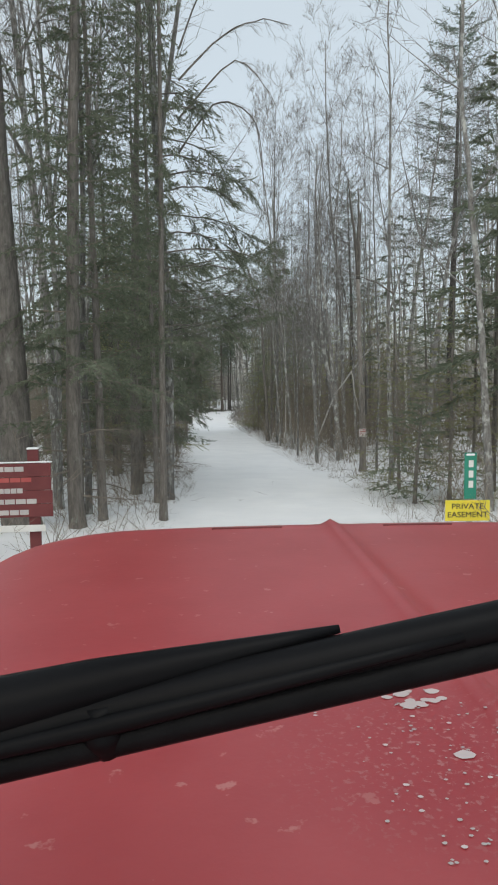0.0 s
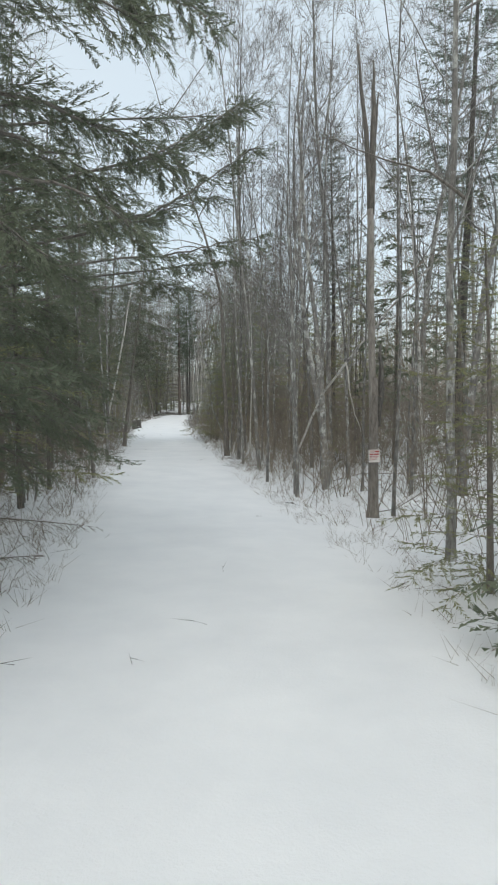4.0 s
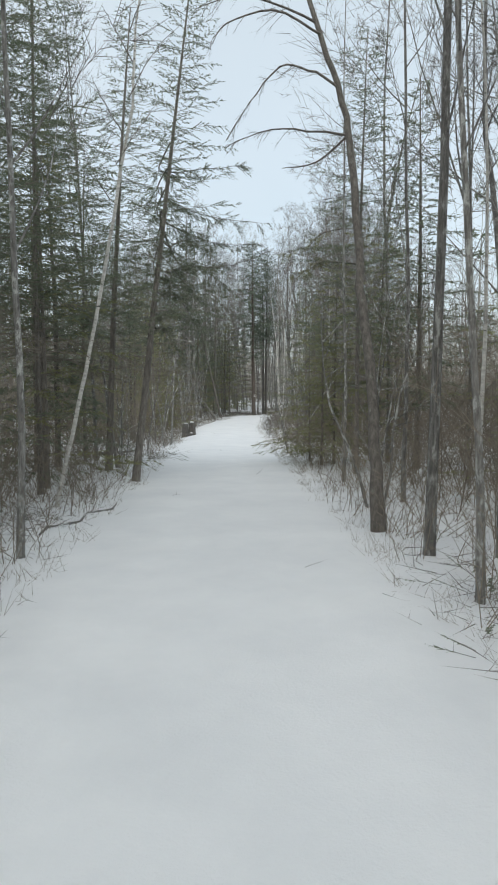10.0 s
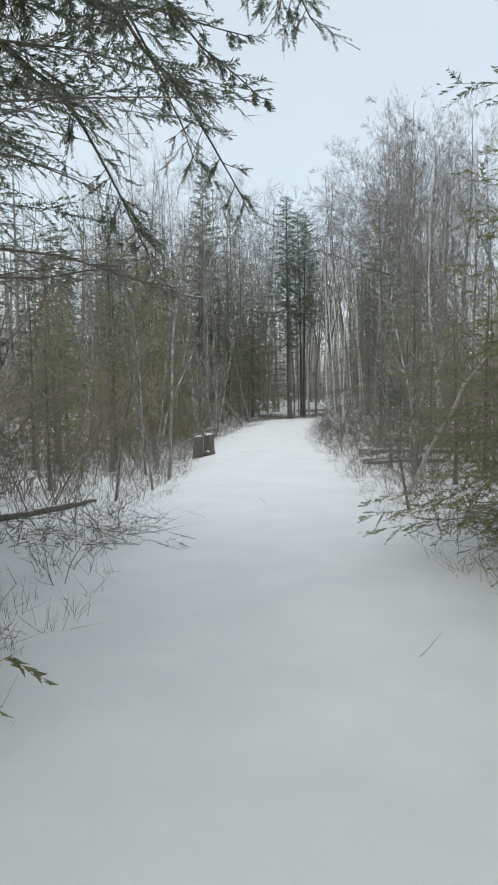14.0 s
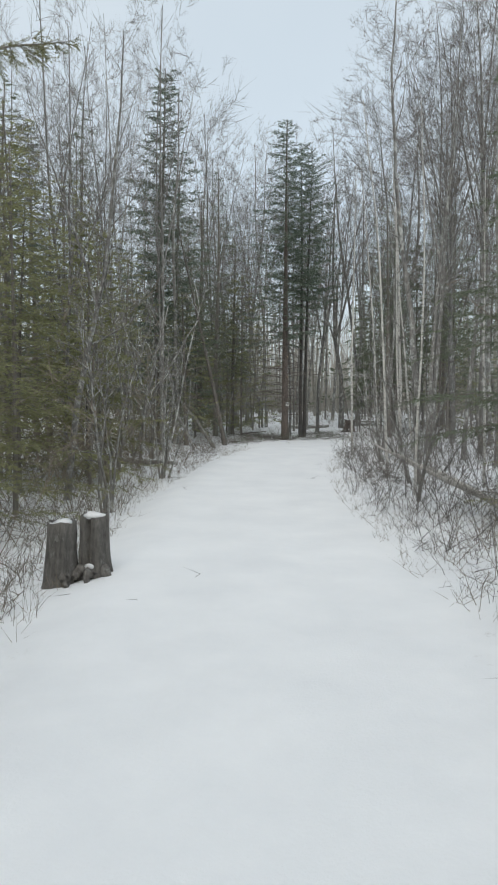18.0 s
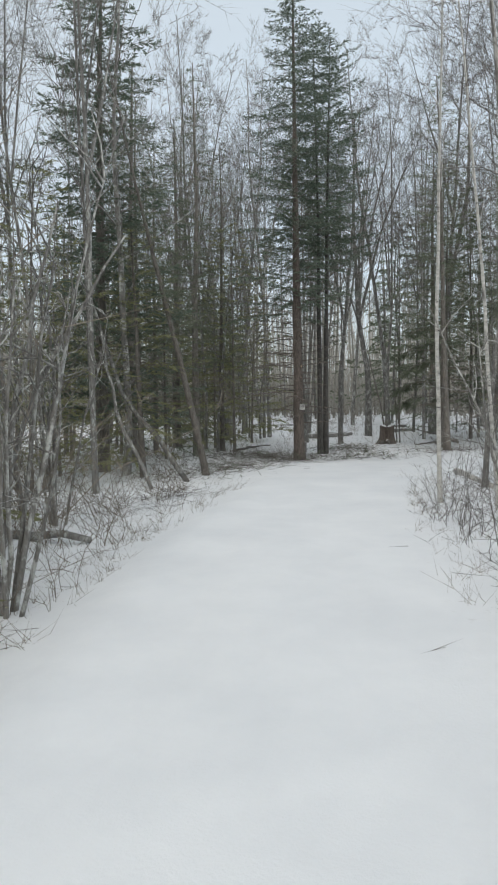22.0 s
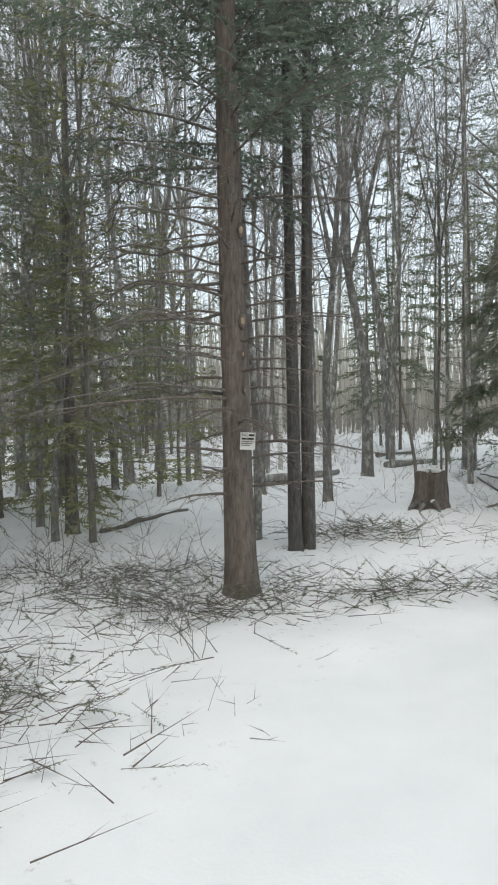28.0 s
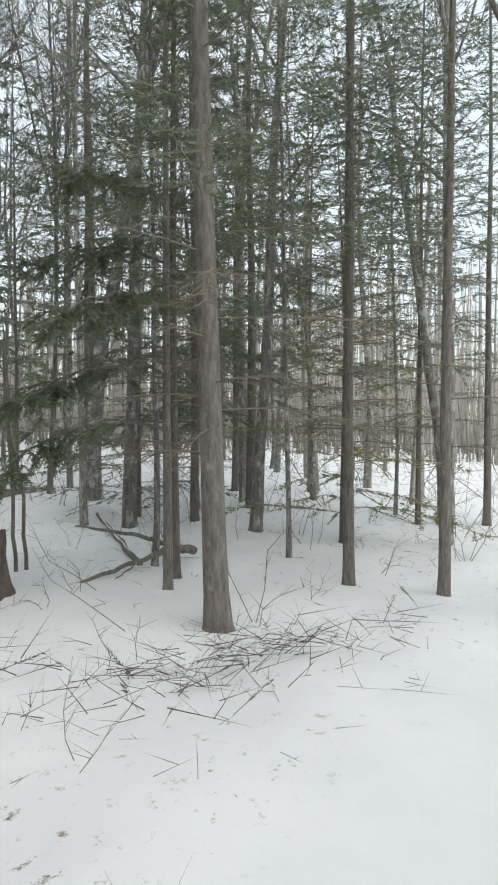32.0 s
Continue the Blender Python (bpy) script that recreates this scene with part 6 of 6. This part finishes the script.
easement = thing("easement_sign", pose(2.70, 7.09, ground_z(2.70, 7.09), 0, 0, -3), "yellow private easement sign below a green number plate", "sign")
part("post", box_bm(0.06, 0.05, 1.75, (0.03, 0.045, 0.45), 0.006), BARK_PALE, easement, "weathered wooden post")
part("post_snow", box_bm(0.10, 0.08, 0.03, (0.03, 0.045, 1.335), 0.012), SNOW_CAP, easement)
gzs = ground_z(2.70, 7.09)
part("number_plate", box_bm(0.13, 0.006, 0.50, (0.03, 0.012, 0.95 - gzs), 0.002, 1), GREEN, easement, "green reflective plate")
for k in range(3):
    part("number_bar", box_bm(0.05, 0.003, 0.075, (0.035, 0.007, 1.08 - 0.11 * k - gzs)), WHITE, easement)
face = part("sign_face", box_bm(0.48, 0.006, 0.225, (0.0, 0, 0.575 - gzs), 0.003, 1), YELLOW, easement, "yellow panel with black letters")
words(face, "PRIVATE", 0.085, (0.0, -0.006, 0.62 - gzs), INK, 0.34)
words(face, "EASEMENT", 0.085, (0.0, -0.006, 0.53 - gzs), INK, 0.43)

board = thing("wooden_name_sign", pose(-2.30, 7.64, ground_z(-2.30, 7.64), 0, 0, 4), "dark red plank sign with faded white lettering on posts", "sign")
bz = ground_z(-2.30, 7.64)
for k in range(4):
    plank = box_bm(0.92 + 0.012 * (k % 2), 0.022, 0.148, (0.0 - 0.006 * k, 0, 0.57 + 0.152 * k - bz), 0.004)
    part("plank", plank, BARN_RED, board, "dark red painted plank" if k == 0 else "")
for px in (-0.42, 0.25):
    part("post", box_bm(0.12, 0.07, 1.75, (px, 0.055, 0.38 - bz), 0.008), BARN_RED, board)
    part("post_snow", box_bm(0.13, 0.08, 0.02, (px, 0.055, 1.265 - bz), 0.008), SNOW_CAP, board)
part("lower_rail", box_bm(0.95, 0.02, 0.075, (-0.10, -0.02, 0.37 - bz), 0.004), WHITE, board, "white rail")
part("snow_rim", box_bm(0.93, 0.03, 0.014, (0, 0, 1.115 - bz), 0.006), SNOW_CAP, board)
for k, (a, b2) in enumerate(((-0.38, 0.16), (-0.36, 0.24), (-0.2, 0.14), (-0.30, 0.29), (-0.34, 0.20))):
    bars(board, a, b2, 1.04 - 0.122 * k - bz, 0.055 if k != 1 else 0.05, OLD_WHITE if k != 1 else RED_INK, -0.014, [a + (b2 - a) * q / 5 for q in range(1, 5)], "letter_bar")


# ---- the red truck's nose, fitted to the camera's view where the drive begins ----
truck = thing("red_truck", pose(0.365, 0.0, 0.0), "old faded red truck with worn hood and black wiper", "truck")


def half_width(y):
    return float(np.interp(y, [0.2, 1.2, 1.85, 2.0, 2.08, 2.14, 2.2], [0.97, 0.97, 0.95, 0.90, 0.85, 0.78, 0.66]))


def hood_z(u, y):
    return 1.468 - 0.014 * abs(u) ** 3 - 0.10 * max(0, abs(u) - 0.9) + 0.018 * math.exp(-((u / 0.024) ** 2)) - 0.10 * max(0, (y - 2.12) / 0.08) ** 2 * 0.5


us = sorted([k / 14 for k in range(-14, 15)] + [-0.02, 0.02, -0.04, 0.04])
vs = [0.2 + 0.1 * k for k in range(19)] + [2.05, 2.1, 2.14, 2.17, 2.19, 2.2]
me_v = [(u * half_width(y), y, hood_z(u, y)) for y in vs for u in us]
me_f = [(j * len(us) + i, j * len(us) + i + 1, (j + 1) * len(us) + i + 1, (j + 1) * len(us) + i) for j in range(len(vs) - 1) for i in range(len(us) - 1)]
hood_me = bpy.data.meshes.new("hood")
hood_me.from_pydata(me_v, [], me_f)
hood_me.materials.append(RED)
hood_me.polygons.foreach_set("use_smooth", [True] * len(me_f))
part("hood", hood_me, RED, truck, "faded red hood with a centre ridge and chipped paint")
for side in (-1, 1):
    s = Soup()
    ys = [0.2 + 0.1 * k for k in range(19)] + [2.1, 2.2]
    for y in ys:
        w = half_width(y)
        arch = 0.62 + 0.42 * max(0, 1 - ((y - 1.15) / 0.52) ** 2) ** 0.5 if abs(y - 1.15) < 0.52 else 0.62
        for t in range(7):
            q = t / 6
            z = (1.43 - 0.01) * (1 - q) + arch * q
            s.v.append(Vector((side * (w + 0.05 * math.sin(math.pi * q)), y, z)))
    for j in range(len(ys) - 1):
        for t in range(6):
            s.f.append((j * 7 + t, j * 7 + t + 1, (j + 1) * 7 + t + 1, (j + 1) * 7 + t))
    part("fender", s, RED, truck)
    wheel = part("wheel", box_bm(0.02, 0.02, 0.02, (side * 0.78, 1.15, 0.40)), STEEL, truck)
    tyre, rim = Soup(), Soup()
    tyre.tube([Vector((side * 0.78 + dx, 1.15, 0.40)) for dx in (-0.12, -0.11, 0.0, 0.11, 0.12)], [0.24, 0.385, 0.405, 0.385, 0.24], 32)
    rim.tube([Vector((side * 0.78 + side * dx, 1.15, 0.40)) for dx in (-0.1, 0.08, 0.10)], [0.245, 0.245, 0.12], 24, cap=True)
    part("tyre", tyre, RUBBER, wheel), part("rim", rim, STEEL, wheel)
    lamp = Soup()
    lamp.tube([Vector((side * 0.46, 2.19, 1.18)), Vector((side * 0.46, 2.225, 1.18)), Vector((side * 0.46, 2.235, 1.18))], [0.10, 0.10, 0.08], 20, cap=True)
    part("headlight", lamp, STEEL, truck)
    part("hood_slot", box_bm(0.22, 0.012, 0.006, (side * 0.27, 2.09, 1.4675), 0.002), BARN_RED, truck)
part("front_panel", box_bm(1.34, 0.05, 0.62, (0, 2.165, 1.09), 0.02), RED, truck)
for k in range(6):
    part("grille_bar", box_bm(0.62, 0.02, 0.03, (0, 2.20, 0.98 + 0.07 * k), 0.006), STEEL, truck)
part("bumper", box_bm(1.75, 0.14, 0.18, (0, 2.26, 0.66), 0.03), STEEL, truck)
part("cowl", box_bm(1.86, 0.14, 0.05, (0, 0.20, 1.455), 0.015), RED, truck)
part("frame_rail", box_bm(0.9, 1.9, 0.14, (0, 1.15, 0.50), 0.02), BLACK_METAL, truck)
wiper = part("wiper", box_bm(0.06, 0.06, 0.05, (-0.87, 0.30, 1.50), 0.012), BLACK_METAL, truck, "black wiper arm and blade")
line("wiper_arm", [(-0.87, 0.30, 1.50), (-0.80, 0.42, 1.610), (-0.62, 0.45, 1.666), (-0.45, 0.455, 1.700), (-0.28, 0.46, 1.732)], [0.02, 0.027, 0.025, 0.017, 0.003], BLACK_METAL, wiper, 10)
line("blade_frame", [(-0.80, 0.45, 1.609), (-0.36, 0.45, 1.700), (0.12, 0.45, 1.795)], [0.014, 0.0155, 0.013], BLACK_METAL, wiper, 10)
line("blade_rubber", [(-0.82, 0.445, 1.586), (-0.36, 0.445, 1.681), (0.14, 0.445, 1.780)], [0.011, 0.012, 0.010], RUBBER, wiper, 8)
line("link_bar", [(-0.56, 0.438, 1.655), (-0.44, 0.436, 1.680), (-0.20, 0.438, 1.732)], [0.006, 0.008, 0.004], BLACK_METAL, wiper, 8)
line("blade_joint", [(-0.445, 0.448, 1.688), (-0.442, 0.443, 1.668), (-0.439, 0.442, 1.655)], [0.013, 0.015, 0.007], BLACK_METAL, wiper, 10)
rng_chip = random.Random(8)
for k in range(110):
    cy = rng_chip.uniform(0.55, 0.93)
    cx, cr = -0.10 + rng_chip.gauss(0, 0.05) - 0.06 * (0.93 - cy), rng_chip.uniform(0.001, 0.0034)
    if k % 9 == 0:
        cx, cy, cr = rng_chip.gauss(-0.085, 0.028), rng_chip.uniform(0.875, 0.925), rng_chip.uniform(0.006, 0.012)
    if k == 5:
        cx, cy, cr = -0.078, 0.752, 0.012
    chip = bmesh.new()
    ring = [chip.verts.new((cx + cr * rng_chip.uniform(0.85, 1.2) * math.cos(a), cy + cr * rng_chip.uniform(0.65, 0.95) * math.sin(a), hood_z(cx / 0.96, cy) + 0.0012)) for a in [q * 6.283 / 9 for q in range(9)]]
    chip.faces.new(ring)
    part("paint_chip", chip, FLAKE if cr > 0.003 else OLD_WHITE, truck)
